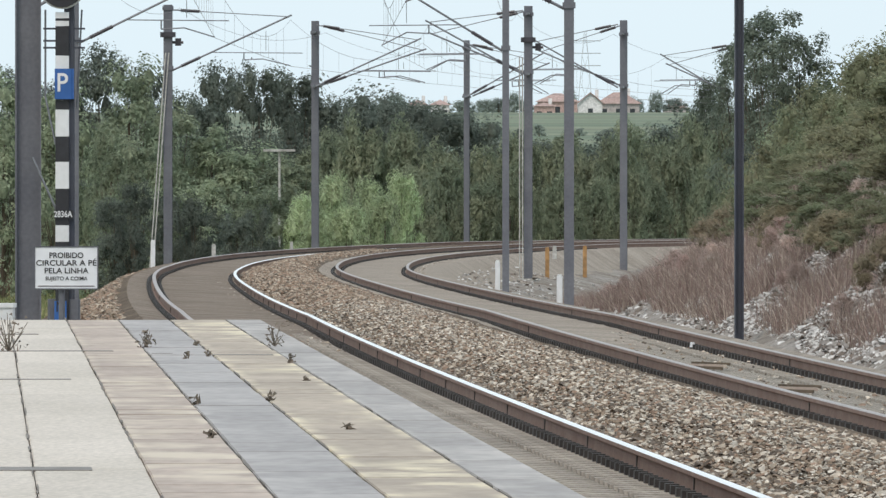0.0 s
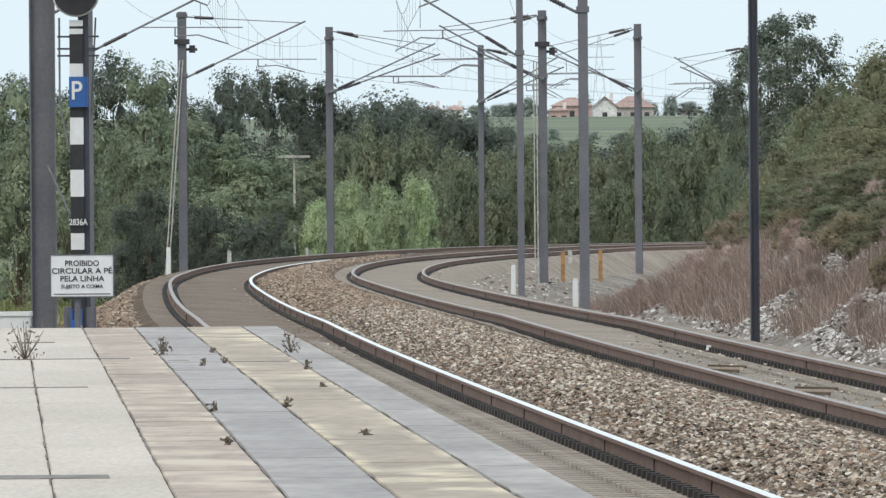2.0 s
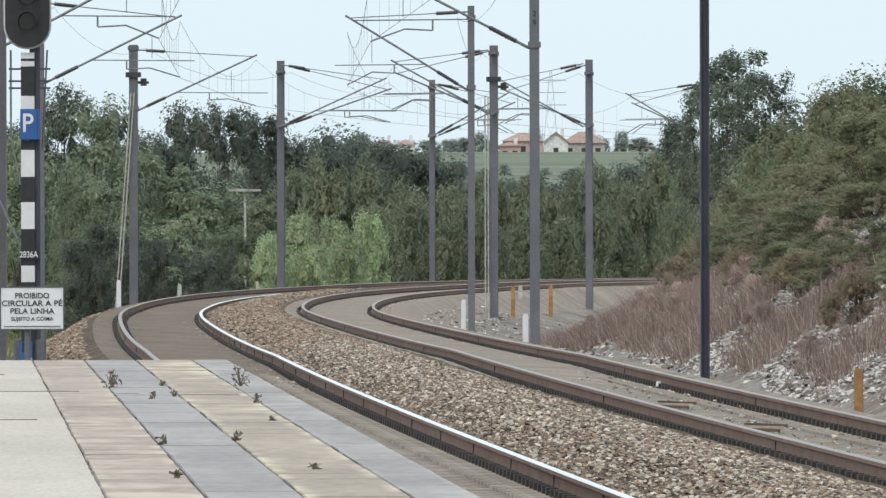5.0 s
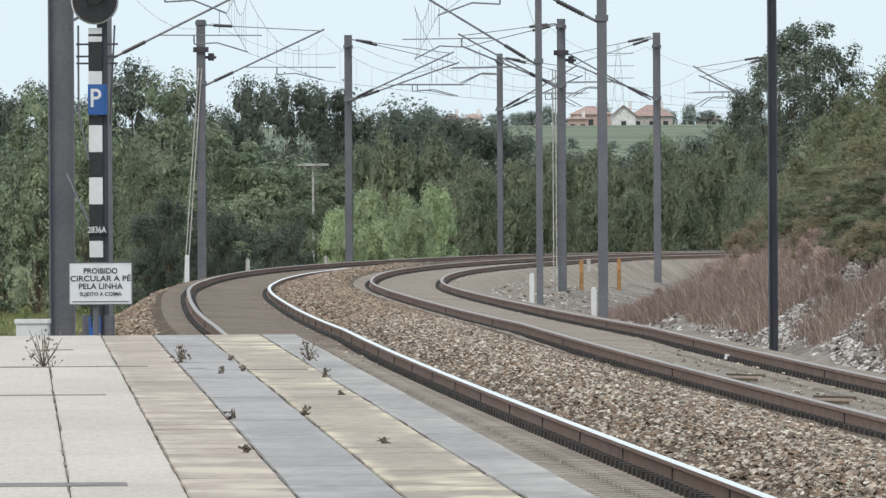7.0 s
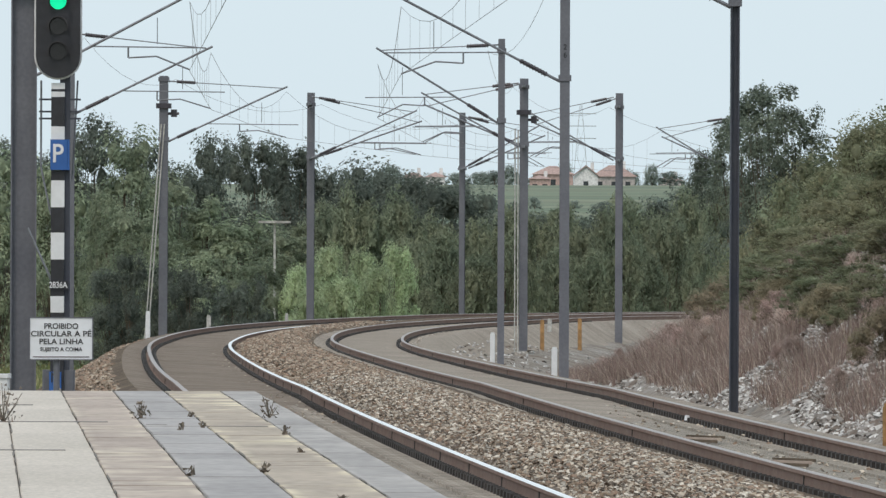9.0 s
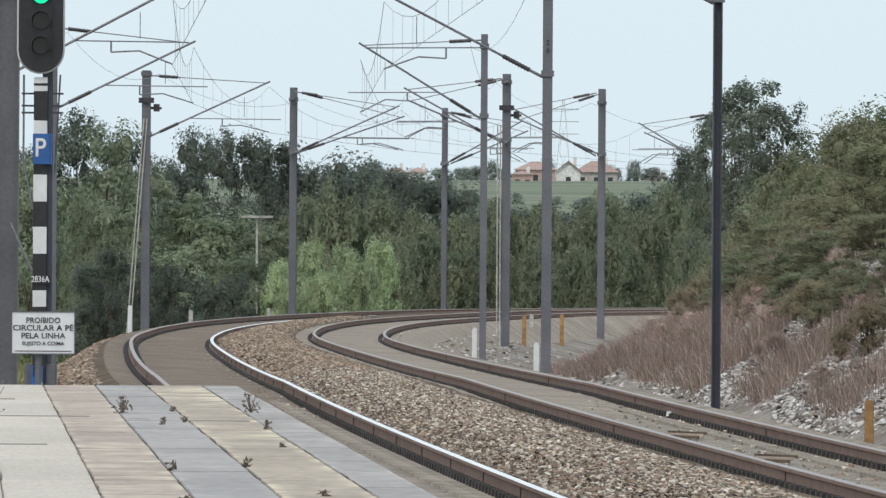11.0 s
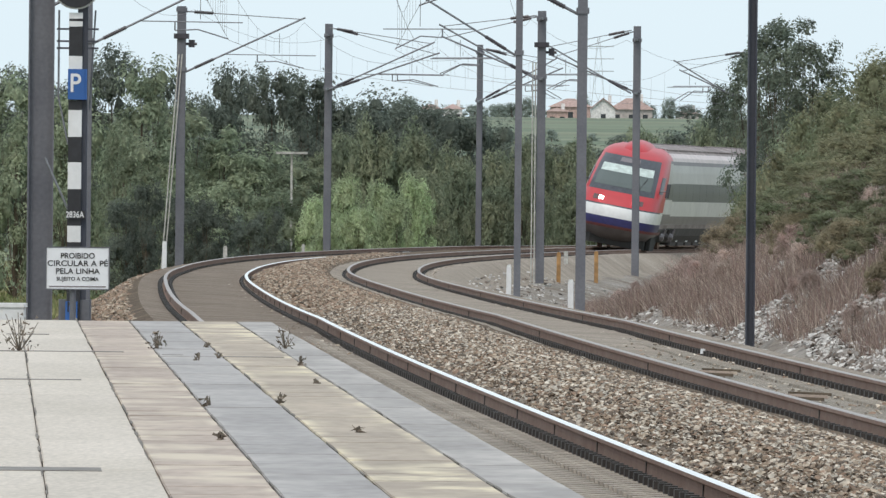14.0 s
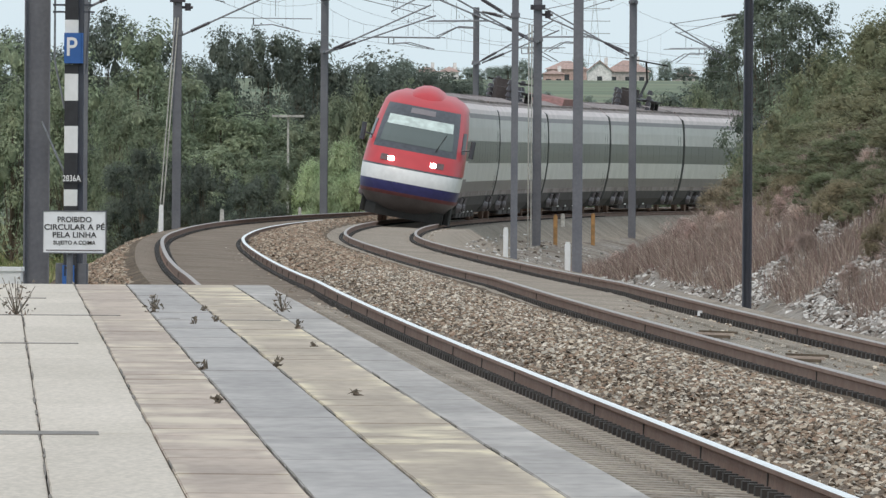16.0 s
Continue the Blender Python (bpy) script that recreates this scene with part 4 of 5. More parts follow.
def crown_meshes(name, seed, mat, lobes, leaves, leaf, spread=(0.5, 0.5), low=0.18, lobe_r=(0.14, 0.24), shape="round", fill=0.42, upright=0.0, aspect=1.8, reach=1.2):
    """A trunk mesh and a crown mesh for a plant 1 high and about 1 wide."""
    rng = np.random.default_rng(seed)
    tb, core = Build(), Build()
    P, N, T, lie = [], [], [], []
    for i in range(lobes):
        h = low + (1 - low) * rng.uniform(0, 1) ** 0.8
        if shape == "round":
            rad = math.sqrt(max(0.0, 1 - ((h - 0.5) / 0.62) ** 2))
        elif shape == "dome":
            rad = math.sqrt(max(0.02, 1 - (h / 1.06) ** 2.2))
        else:
            rad = 0.9 - 0.45 * h
        a = rng.uniform(0, 2 * math.pi)
        rr = rad * rng.uniform(0.25, 0.95)
        c = np.array([spread[0] * rr * math.cos(a), spread[1] * rr * math.sin(a), h * 0.9])
        lr = rng.uniform(*lobe_r)
        r = np.array([lr * 1.15, lr * 1.15, lr * (1.25 + upright) / aspect])
        c[2] = min(c[2], 1 - r[2] * 0.8)
        whole = np.array([c[0] / spread[0], c[1] / spread[1], (c[2] - 0.35) * 1.3])
        if fill:
            lie += [np.array(d) + 0.8 * whole + np.array([0, 0, 0.25]) for d in blob(core, c, r * fill, rng)]
        m = int(leaves / lobes)
        d = rng.normal(size=(m, 3))
        d /= np.linalg.norm(d, axis=1, keepdims=True)
        d[:, 2] = np.where(d[:, 2] < -0.5, -d[:, 2], d[:, 2])
        # each lobe leans to a dark or pale tone, as shaded hollows and lit clumps
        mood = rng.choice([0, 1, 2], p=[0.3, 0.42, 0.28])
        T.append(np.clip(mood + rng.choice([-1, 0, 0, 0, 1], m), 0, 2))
        far = rng.uniform(0.12, 1.0, (m, 1)) ** 0.5 * reach + np.clip(rng.normal(0, 0.14, (m, 1)), 0, 0.5)
        P.append(c + d * r * far)
        N.append(d + 0.8 * whole + np.array([0, 0, 0.25]))
        # a limb to the lobe
        b0 = Vector((0, 0, min(low * 1.2, c[2] * 0.6)))
        tb.tube(b0, Vector(c), 0.004, 0.0015, n=3)
    tb.tube((0, 0, -0.05), (0, 0, low * 1.2), 0.035, 0.026, n=8)
    tb.tube((0, 0, low * 1.2), (0.02, 0, 0.75), 0.026, 0.008, n=7)
    P, N = np.concatenate(P), np.concatenate(N)
    N /= np.linalg.norm(N, axis=1, keepdims=True) + 1e-9
    cards = leaf_cards(rng, P, N, leaf[0], leaf[1], droop=-upright, aspect=aspect)
    nv = len(core.v)
    verts = core.v + [tuple(p) for p in cards]
    faces = core.f + [(nv + 3 * i, nv + 3 * i + 1, nv + 3 * i + 2) for i in range(len(P))]
    me = bpy.data.meshes.new(name + "_crown")
    me.from_pydata(verts, [], faces)
    for m in mat:
        me.materials.append(m)
    # the inner mass always takes the darkest tone, shade put into its colour
    leaf_tone = np.zeros(len(faces), dtype=np.int32)
    leaf_tone[len(core.f):] = np.concatenate(T)
    me.polygons.foreach_set("material_index", leaf_tone)
    me.polygons.foreach_set("use_smooth", [True] * len(faces))
    # leaves catch the light as the mass they belong to does
    soft = np.repeat(N + 0.35 * rng.normal(size=N.shape), 3, axis=0)
    lay = np.concatenate([np.array(lie), soft]) if lie else soft
    lay /= np.linalg.norm(lay, axis=1, keepdims=True) + 1e-9
    me.normals_split_custom_set_from_vertices(lay.tolist())
    return tb.mesh(name + "_trunk", M_BARK), me


KINDS = {
    "dark": ([crown_meshes("dark", 10 + i, M_LEAF_DARK, 48, 10000, (0.0195, 0.0105), lobe_r=(0.07, 0.15), aspect=1.9) for i in range(3)], "tree", "dark green broadleaved tree in the wood behind the line"),
    "mid": ([crown_meshes("mid", 20 + i, M_LEAF_MID, 52, 10000, (0.0205, 0.0095), lobe_r=(0.06, 0.14), shape="dome", low=0.02, aspect=1.7) for i in range(3)], "tree", "soft mid-green leafy tree below the embankment"),
    "shrub": ([crown_meshes("shrub", 30 + i, M_LEAF_SHRUB, 58, 10000, (0.030, 0.0085), lobe_r=(0.05, 0.10), shape="dome", low=0.03, upright=0.9, aspect=1.5, reach=1.35) for i in range(3)], "shrub", "dense olive-green shrub beyond the far rails"),
    "bright": ([crown_meshes("bright", 40 + i, M_LEAF_BRIGHT, 54, 12500, (0.038, 0.0075), lobe_r=(0.05, 0.11), shape="dome", low=0.03, upright=1.0, aspect=1.8, reach=1.35) for i in range(2)], "bush", "pale green willow bush growing behind the curve"),
    "poplar": ([crown_meshes("poplar", 50, M_LEAF_POPLAR, 95, 11500, (0.017, 0.012), lobe_r=(0.05, 0.11), fill=0.25, low=0.04, aspect=2.4)], "tree", "loose-crowned immature poplar standing above the cutting"),
    "scrub": ([crown_meshes("scrub", 90 + i, M_LEAF_SCRUB, 40, 3000, (0.07, 0.006), lobe_r=(0.07, 0.16), fill=0, shape="dome", low=0.02, upright=0.9, aspect=1.0) for i in range(3)], "shrub", "dry reddish-brown scrub at the foot of the cutting"),
    "far": ([crown_meshes("far", 80 + i, M_LEAF_FAR, 24, 1500, (0.03, 0.02), lobe_r=(0.1, 0.2), shape="dome", low=0.02, aspect=0.8) for i in range(2)], "tree", "far hazy tree on the hilltop"),
    "bank": ([crown_meshes("bank", 60 + i, M_LEAF_BANK, 84, 12500, (0.015, 0.007), lobe_r=(0.04, 0.09), shape="dome", low=0.02, upright=0.5, aspect=1.35, reach=1.3) for i in range(3)], "bush", "tangled bramble bush covering the cutting slope"),
    "dry": ([crown_meshes("dry", 65 + i, M_LEAF_DRY, 80, 11500, (0.026, 0.005), lobe_r=(0.04, 0.09), shape="dome", low=0.02, upright=1.2, aspect=1.2, reach=1.5) for i in range(3)], "bush", "half-dry olive-brown bush low on the cutting slope"),
}


def plant(kind, x, y, height, width, z=None, rng=None, group=""):
    meshes, cat, label = KINDS[kind]
    rng = rng or PRNG
    trunk, crown = meshes[int(rng.integers(len(meshes)))]
    z = float(ground_height(np.array([x]), np.array([y]))[0]) if z is None else z
    m = Matrix.Translation((x, y, z)) @ Matrix.Rotation(rng.uniform(0, 6.28), 4, "Z") @ Matrix.Diagonal((width, width, height, 1))
    ob = thing(cat, m, label, cat, group)
    part("trunk", trunk, None, ob)
    part("crown", crown, None, ob)
    return ob


PRNG = np.random.default_rng(77)
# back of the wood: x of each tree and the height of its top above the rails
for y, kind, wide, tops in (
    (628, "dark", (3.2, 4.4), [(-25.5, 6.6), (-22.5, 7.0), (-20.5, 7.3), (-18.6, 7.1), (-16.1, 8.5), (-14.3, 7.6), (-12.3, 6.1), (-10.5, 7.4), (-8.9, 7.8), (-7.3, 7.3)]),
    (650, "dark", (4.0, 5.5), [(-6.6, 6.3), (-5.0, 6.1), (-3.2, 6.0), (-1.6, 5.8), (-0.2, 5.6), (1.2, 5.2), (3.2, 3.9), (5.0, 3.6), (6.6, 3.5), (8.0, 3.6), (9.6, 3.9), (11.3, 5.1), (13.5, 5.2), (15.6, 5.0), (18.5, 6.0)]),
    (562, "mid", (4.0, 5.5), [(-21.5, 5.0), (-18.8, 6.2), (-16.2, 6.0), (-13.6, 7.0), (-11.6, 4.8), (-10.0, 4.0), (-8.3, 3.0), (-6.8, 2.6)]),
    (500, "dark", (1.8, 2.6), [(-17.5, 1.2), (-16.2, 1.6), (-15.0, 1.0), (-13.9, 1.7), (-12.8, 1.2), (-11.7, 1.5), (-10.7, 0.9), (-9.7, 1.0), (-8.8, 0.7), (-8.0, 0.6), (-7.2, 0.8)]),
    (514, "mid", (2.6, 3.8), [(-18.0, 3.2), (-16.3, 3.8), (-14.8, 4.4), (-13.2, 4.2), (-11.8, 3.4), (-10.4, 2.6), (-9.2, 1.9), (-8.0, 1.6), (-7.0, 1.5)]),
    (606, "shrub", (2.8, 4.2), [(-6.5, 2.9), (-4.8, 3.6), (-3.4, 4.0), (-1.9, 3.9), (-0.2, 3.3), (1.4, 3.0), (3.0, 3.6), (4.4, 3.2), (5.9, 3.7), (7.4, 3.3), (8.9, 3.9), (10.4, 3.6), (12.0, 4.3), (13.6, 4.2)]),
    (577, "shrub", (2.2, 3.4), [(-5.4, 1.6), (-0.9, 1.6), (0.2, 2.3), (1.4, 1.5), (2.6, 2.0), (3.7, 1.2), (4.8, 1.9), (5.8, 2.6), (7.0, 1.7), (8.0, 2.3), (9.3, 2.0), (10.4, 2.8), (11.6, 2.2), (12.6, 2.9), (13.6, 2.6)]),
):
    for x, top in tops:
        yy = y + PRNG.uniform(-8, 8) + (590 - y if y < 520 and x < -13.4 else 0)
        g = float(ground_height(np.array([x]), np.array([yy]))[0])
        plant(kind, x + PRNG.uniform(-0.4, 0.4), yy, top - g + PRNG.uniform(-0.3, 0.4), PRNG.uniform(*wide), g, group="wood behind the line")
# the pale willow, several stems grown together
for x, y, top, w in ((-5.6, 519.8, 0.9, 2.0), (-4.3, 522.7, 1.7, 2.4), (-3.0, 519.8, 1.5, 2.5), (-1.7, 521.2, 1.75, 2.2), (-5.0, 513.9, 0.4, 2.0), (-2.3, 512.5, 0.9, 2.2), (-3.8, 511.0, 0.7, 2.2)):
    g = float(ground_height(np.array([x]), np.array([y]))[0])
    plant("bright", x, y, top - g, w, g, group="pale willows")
# trees above the cutting
plant("poplar", 9.85, 391, 7.6, 3.2, -0.4)
plant("poplar", 9.2, 399, 6.9, 2.4, -0.5)
plant("poplar", 10.55, 388, 6.9, 2.4, -0.4)
plant("mid", 11.1, 396, 4.4, 2.8, -0.5)
plant("mid", 9.9, 372, 4.5, 2.6, -0.6)
plant("dark", 9.3, 380, 3.3, 2.4, -0.6)
plant("poplar", 13.2, 640, 9.6, 2.6, -2.4)
plant("dark", 10.9, 383, 4.4, 3.0)
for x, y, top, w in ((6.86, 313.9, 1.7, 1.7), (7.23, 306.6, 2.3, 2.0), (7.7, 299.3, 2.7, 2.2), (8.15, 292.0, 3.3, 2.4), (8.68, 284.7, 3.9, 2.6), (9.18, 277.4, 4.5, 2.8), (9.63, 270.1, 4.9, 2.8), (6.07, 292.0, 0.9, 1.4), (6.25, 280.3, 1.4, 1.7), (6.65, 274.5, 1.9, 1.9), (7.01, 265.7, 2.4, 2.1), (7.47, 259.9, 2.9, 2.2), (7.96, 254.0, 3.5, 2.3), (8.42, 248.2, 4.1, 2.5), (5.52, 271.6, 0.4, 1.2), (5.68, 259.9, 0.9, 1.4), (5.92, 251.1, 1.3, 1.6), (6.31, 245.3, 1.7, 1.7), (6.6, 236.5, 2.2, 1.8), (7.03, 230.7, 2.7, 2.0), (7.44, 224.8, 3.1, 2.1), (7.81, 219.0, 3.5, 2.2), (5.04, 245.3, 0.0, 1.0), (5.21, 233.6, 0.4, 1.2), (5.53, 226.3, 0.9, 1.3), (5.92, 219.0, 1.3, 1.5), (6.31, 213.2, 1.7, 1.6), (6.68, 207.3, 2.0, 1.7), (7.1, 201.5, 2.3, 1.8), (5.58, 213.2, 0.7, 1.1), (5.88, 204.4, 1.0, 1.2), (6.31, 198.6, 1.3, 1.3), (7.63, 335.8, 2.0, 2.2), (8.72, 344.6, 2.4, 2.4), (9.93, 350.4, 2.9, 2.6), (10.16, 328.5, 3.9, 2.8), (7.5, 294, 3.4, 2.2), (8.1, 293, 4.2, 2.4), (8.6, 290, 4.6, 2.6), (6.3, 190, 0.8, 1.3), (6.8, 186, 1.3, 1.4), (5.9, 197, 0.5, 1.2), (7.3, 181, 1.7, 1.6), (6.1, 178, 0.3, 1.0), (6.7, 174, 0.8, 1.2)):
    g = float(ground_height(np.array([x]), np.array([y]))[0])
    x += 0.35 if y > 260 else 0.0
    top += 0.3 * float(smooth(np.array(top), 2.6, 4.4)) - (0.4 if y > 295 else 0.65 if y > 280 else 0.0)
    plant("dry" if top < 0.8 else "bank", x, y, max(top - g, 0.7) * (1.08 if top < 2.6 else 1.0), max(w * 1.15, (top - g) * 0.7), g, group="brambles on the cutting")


for k in range(34):
    s, o = PRNG.uniform(136, 250), 6.1 + abs(PRNG.normal(0.45, 0.7))
    p = spot(s, o)
    h = PRNG.uniform(0.35, 0.62)
    plant("scrub", p.x, p.y, h, h * PRNG.uniform(0.9, 1.5), group="dry scrub on the cutting")


def grass_field(name, n, place, height, width, mat, label, seed):
    rng = np.random.default_rng(seed)
    p = place(rng, n)
    n = len(p)
    a = rng.uniform(0, math.pi, n)
    h = rng.uniform(0.5, 1.25, n) * height
    wv = np.stack([np.cos(a), np.sin(a), np.zeros(n)], 1) * width * rng.uniform(0.6, 1.4, (n, 1))
    bend = rng.choice([0.12, 0.3, 0.65], n)
    lean = np.stack([rng.normal(0, 1, n) * bend, rng.normal(0, 1, n) * bend, np.ones(n)], 1) * h[:, None]
    v = np.stack([p - wv, p + wv, p + lean * 0.6 + wv * 0.7, p + lean + wv * 0.1], 1).reshape(-1, 3)
    me = quads(name, v, mat[0])
    for m in mat[1:]:
        me.materials.append(m)
    me.polygons.foreach_set("material_index", rng.integers(0, len(mat), n).astype(np.int32))
    return solid(name, me, None, label, "grass", kind="stuff")


def on_bank(rng, n):
    s = rng.uniform(114, 257, n)
    o = 5.8 + np.abs(rng.normal(0.9, 1.3, n))
    clump = np.array([noise.noise((a * 0.11, b * 0.8, 3.0)) for a, b in zip(s, o)])
    keep = (clump > np.where(s < 185, 0.02, -0.15)) & (rng.uniform(0, 1, n) < np.where(s < 140, 0.35, np.where(s < 164, 0.75, 1.0)))
    p = line_points(s[keep], o[keep], 0 * s[keep])
    p[:, 2] = ground_height(p[:, 0], p[:, 1]) - 0.03
    return p


def on_field(rng, n):
    x, y = rng.uniform(-28, -9, n), rng.uniform(400, 610, n)
    p = np.stack([x, y, 0 * x], 1)
    o, s = offsets(x, y)
    p = p[o < -6.2]
    p[:, 2] = ground_height(p[:, 0], p[:, 1])
    return p


def behind_rails(rng, n):
    s = rng.uniform(343, 584, n)
    o = -rng.uniform(5.4, 9.5, n)
    p = line_points(s, o, 0 * s)
    p[:, 2] = ground_height(p[:, 0], p[:, 1])
    return p


grass_field("dry_grass", 100000, on_bank, 0.46, 0.0058, M_DRY, "tall dry reddish-brown grass stalks on the cutting slope", 3)
grass_field("field_grass", 26000, on_field, 0.4, 0.03, M_GRASS, "rough green grass in the field below the line", 4)
grass_field("verge_grass", 12000, behind_rails, 0.6, 0.02, M_GRASS, "rank green grass on the verge behind the rails", 6)


def build_weed(x, y, h, n, seed):
    rng = np.random.default_rng(seed)
    b = Build()
    for k in range(n):
        a, l = rng.uniform(0, 6.28), rng.uniform(0.1, 0.5)
        tip = Vector((math.cos(a) * l * h, math.sin(a) * l * h, h * rng.uniform(0.4, 1.0)))
        b.tube((0, 0, 0), tip, 0.004, 0.002, n=4)
    pts = np.array([(math.cos(a) * r * h * 0.5, math.sin(a) * r * h * 0.5, h * z) for a, r, z in zip(rng.uniform(0, 6.28, n * 5), rng.uniform(0, 1, n * 5), rng.uniform(0.02, 0.95, n * 5) ** 1.5)])
    cards = leaf_cards(rng, pts, rng.normal(size=pts.shape), 0.021, 0.008)
    weed = thing("weed", Matrix.Translation((x, y, 0.747)), "dusty grey-green weed growing from a paving joint", "weed", "weeds in the paving")
    tagged(part("stem", b, [M_WEED], weed), kind="stuff")
    tagged(part("leaf", quads("weed_leaf", cards, M_WEED, 3), None, weed), kind="stuff")


for i, (x, y, h, n) in enumerate(((-2.76, 83.2, 0.26, 12), (-1.93, 85.1, 0.12, 9), (-1.1, 85.6, 0.16, 8), (-0.91, 78.1, 0.055, 6), (-1.45, 81.0, 0.035, 3), (-1.57, 79.9, 0.04, 3), (-1.21, 64.2, 0.045, 4), (-0.86, 65.4, 0.05, 3), (-1.0, 56.2, 0.035, 3), (-0.42, 58.0, 0.03, 3), (-1.62, 85.8, 0.03, 3), (-0.75, 71.5, 0.03, 3))):
    build_weed(x, y, h, n, 200 + i)


# ---- distance ----
def build_house(x, y, w, d, h, roof, wall, label, name="house", gable=False, windows=2):
    z = float(ground_height(np.array([x]), np.array([y]))[0]) - 0.3
    house = thing(name, Matrix.Translation((x, y, z)), label, "house", "far houses")
    b = Build()
    b.box((-w / 2, -d / 2, -2), (w / 2, d / 2, h))
    if gable:
        b.add([(-w / 2, -d / 2, h), (w / 2, -d / 2, h), (0, -d / 2, h + roof), (-w / 2, d / 2, h), (w / 2, d / 2, h), (0, d / 2, h + roof)], [(0, 1, 2), (5, 4, 3)])
    part("wall", b, [wall], house)
    b = Build()
    e = 0.5
    if gable:
        for sx in (-1, 1):
            b.add([(sx * (w / 2 + e), -d / 2 - e, h - 0.3), (sx * (w / 2 + e), d / 2 + e, h - 0.3), (0, d / 2 + e, h + roof), (0, -d / 2 - e, h + roof), (sx * (w / 2 + e), -d / 2 - e, h - 0.05), (sx * (w / 2 + e), d / 2 + e, h - 0.05), (0, d / 2 + e, h + roof + 0.25), (0, -d / 2 - e, h + roof + 0.25)],
                  [(3, 2, 1, 0), (4, 5, 6, 7), (0, 1, 5, 4), (3, 0, 4, 7), (1, 2, 6, 5)])
    else:
        q = min(w, d) / 2
        b.add([(-w / 2 - e, -d / 2 - e, h + 0.01), (w / 2 + e, -d / 2 - e, h + 0.01), (w / 2 + e, d / 2 + e, h + 0.01), (-w / 2 - e, d / 2 + e, h + 0.01), (-w / 2 + q, 0, h + roof), (w / 2 - q, 0, h + roof)], [(0, 1, 5, 4), (1, 2, 5), (2, 3, 4, 5), (3, 0, 4), (3, 2, 1, 0)])
    part("roof", b, [M_ROOFTILE], house)
    for k in range(windows):
        b = Build()
        wx = (k + 0.5) / windows * w - w / 2
        b.box((wx - 0.5, -d / 2 - 0.06, h - 2.2), (wx + 0.5, -d / 2 + 0.02, h - 1.0))
        part("window", b, [M_GLASS_DARK], house)
    b = Build()
    b.box((w * 0.2, 0, h), (w * 0.2 + 0.7, 0.7, h + roof + 0.8))
    part("chimney", b, [M_RENDER_W], house)


def build_distance():
    build_house(23.0, 2628, 8.0, 6.4, 2.4, 1.7, M_RENDER_O, "far orange-rendered house with a terracotta roof on the hill", windows=3)
    build_house(20.0, 2584, 4.0, 4.8, 1.5, 0.8, M_RENDER_O, "far low orange outbuilding on the hill")
    build_house(29.4, 2613, 4.8, 7.2, 2.0, 2.0, M_RENDER_W, "far white gabled house on the hill", gable=True, windows=1)
    build_house(35.2, 2628, 8.4, 6.4, 2.0, 2.3, M_RENDER_B, "far grey-beige two-storey house with a broad tiled roof", windows=3)
    build_house(-0.6, 2657, 3.8, 4.8, 1.8, 1.1, M_RENDER_W, "far small white house with a red roof")
    build_house(-5.2, 2701, 4.0, 4.8, 1.8, 1.2, M_RENDER_W, "far red-roofed house half hidden by trees")
    build_house(49.0, 2774, 4.8, 4.8, 1.7, 1.0, M_RENDER_B, "far low house with a dark roof")
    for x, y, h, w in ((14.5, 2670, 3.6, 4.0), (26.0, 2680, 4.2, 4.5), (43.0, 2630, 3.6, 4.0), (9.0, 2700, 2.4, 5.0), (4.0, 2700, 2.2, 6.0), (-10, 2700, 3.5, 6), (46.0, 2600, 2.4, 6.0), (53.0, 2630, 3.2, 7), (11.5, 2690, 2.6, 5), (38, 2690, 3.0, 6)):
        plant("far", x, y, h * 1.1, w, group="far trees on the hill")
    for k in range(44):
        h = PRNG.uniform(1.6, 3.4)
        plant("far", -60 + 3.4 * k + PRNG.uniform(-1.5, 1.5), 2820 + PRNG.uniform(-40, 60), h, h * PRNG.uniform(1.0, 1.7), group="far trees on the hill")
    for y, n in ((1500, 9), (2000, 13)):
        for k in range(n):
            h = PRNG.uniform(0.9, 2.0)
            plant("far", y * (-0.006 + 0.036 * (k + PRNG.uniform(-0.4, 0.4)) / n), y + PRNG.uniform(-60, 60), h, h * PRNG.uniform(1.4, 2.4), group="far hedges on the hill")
    # lattice pylon
    b = Build()
    x, y = 46.0, 4234
    z0 = float(ground_height(np.array([x]), np.array([y]))[0])
    tops = [(0, 2.6), (12, 1.6), (20, 1.0), (28, 0.3)]
    for (za, wa), (zb, wb) in zip(tops[:-1], tops[1:]):
        for i in range(4):
            sx, sy = ((1, 1), (1, -1), (-1, -1), (-1, 1))[i]
            tx, ty = ((1, 1), (1, -1), (-1, -1), (-1, 1))[(i + 1) % 4]
            b.tube((sx * wa, sy * wa, za), (sx * wb, sy * wb, zb), 0.09, n=4)
            b.tube((sx * wa, sy * wa, za), (tx * wb, ty * wb, zb), 0.045, n=4)
    for z in (17, 21, 25):
        b.tube((-5, 0, z), (5, 0, z), 0.14, n=4)
    solid("lattice_pylon", b, [M_PYLON], "far steel lattice power pylon on the skyline", "pylon", m=Matrix.Translation((x, y, z0)))
    # flat-topped lamp above the shrubs
    lamp = thing("flat_topped_pole", Matrix.Translation((-6.93, 554, -3.0)), "slim pole with a flat crosspiece rising from the shrubs", "pole")
    b = Build()
    b.tube((0, 0, 0), (0, 0, 5.7), 0.05, n=8)
    part("pole", b, [M_CONC], lamp)
    b = Build()
    b.box((-0.68, -0.25, 5.7), (0.68, 0.25, 5.8), ch=0.05)
    part("crosspiece", b, [M_CONC], lamp)


build_distance()


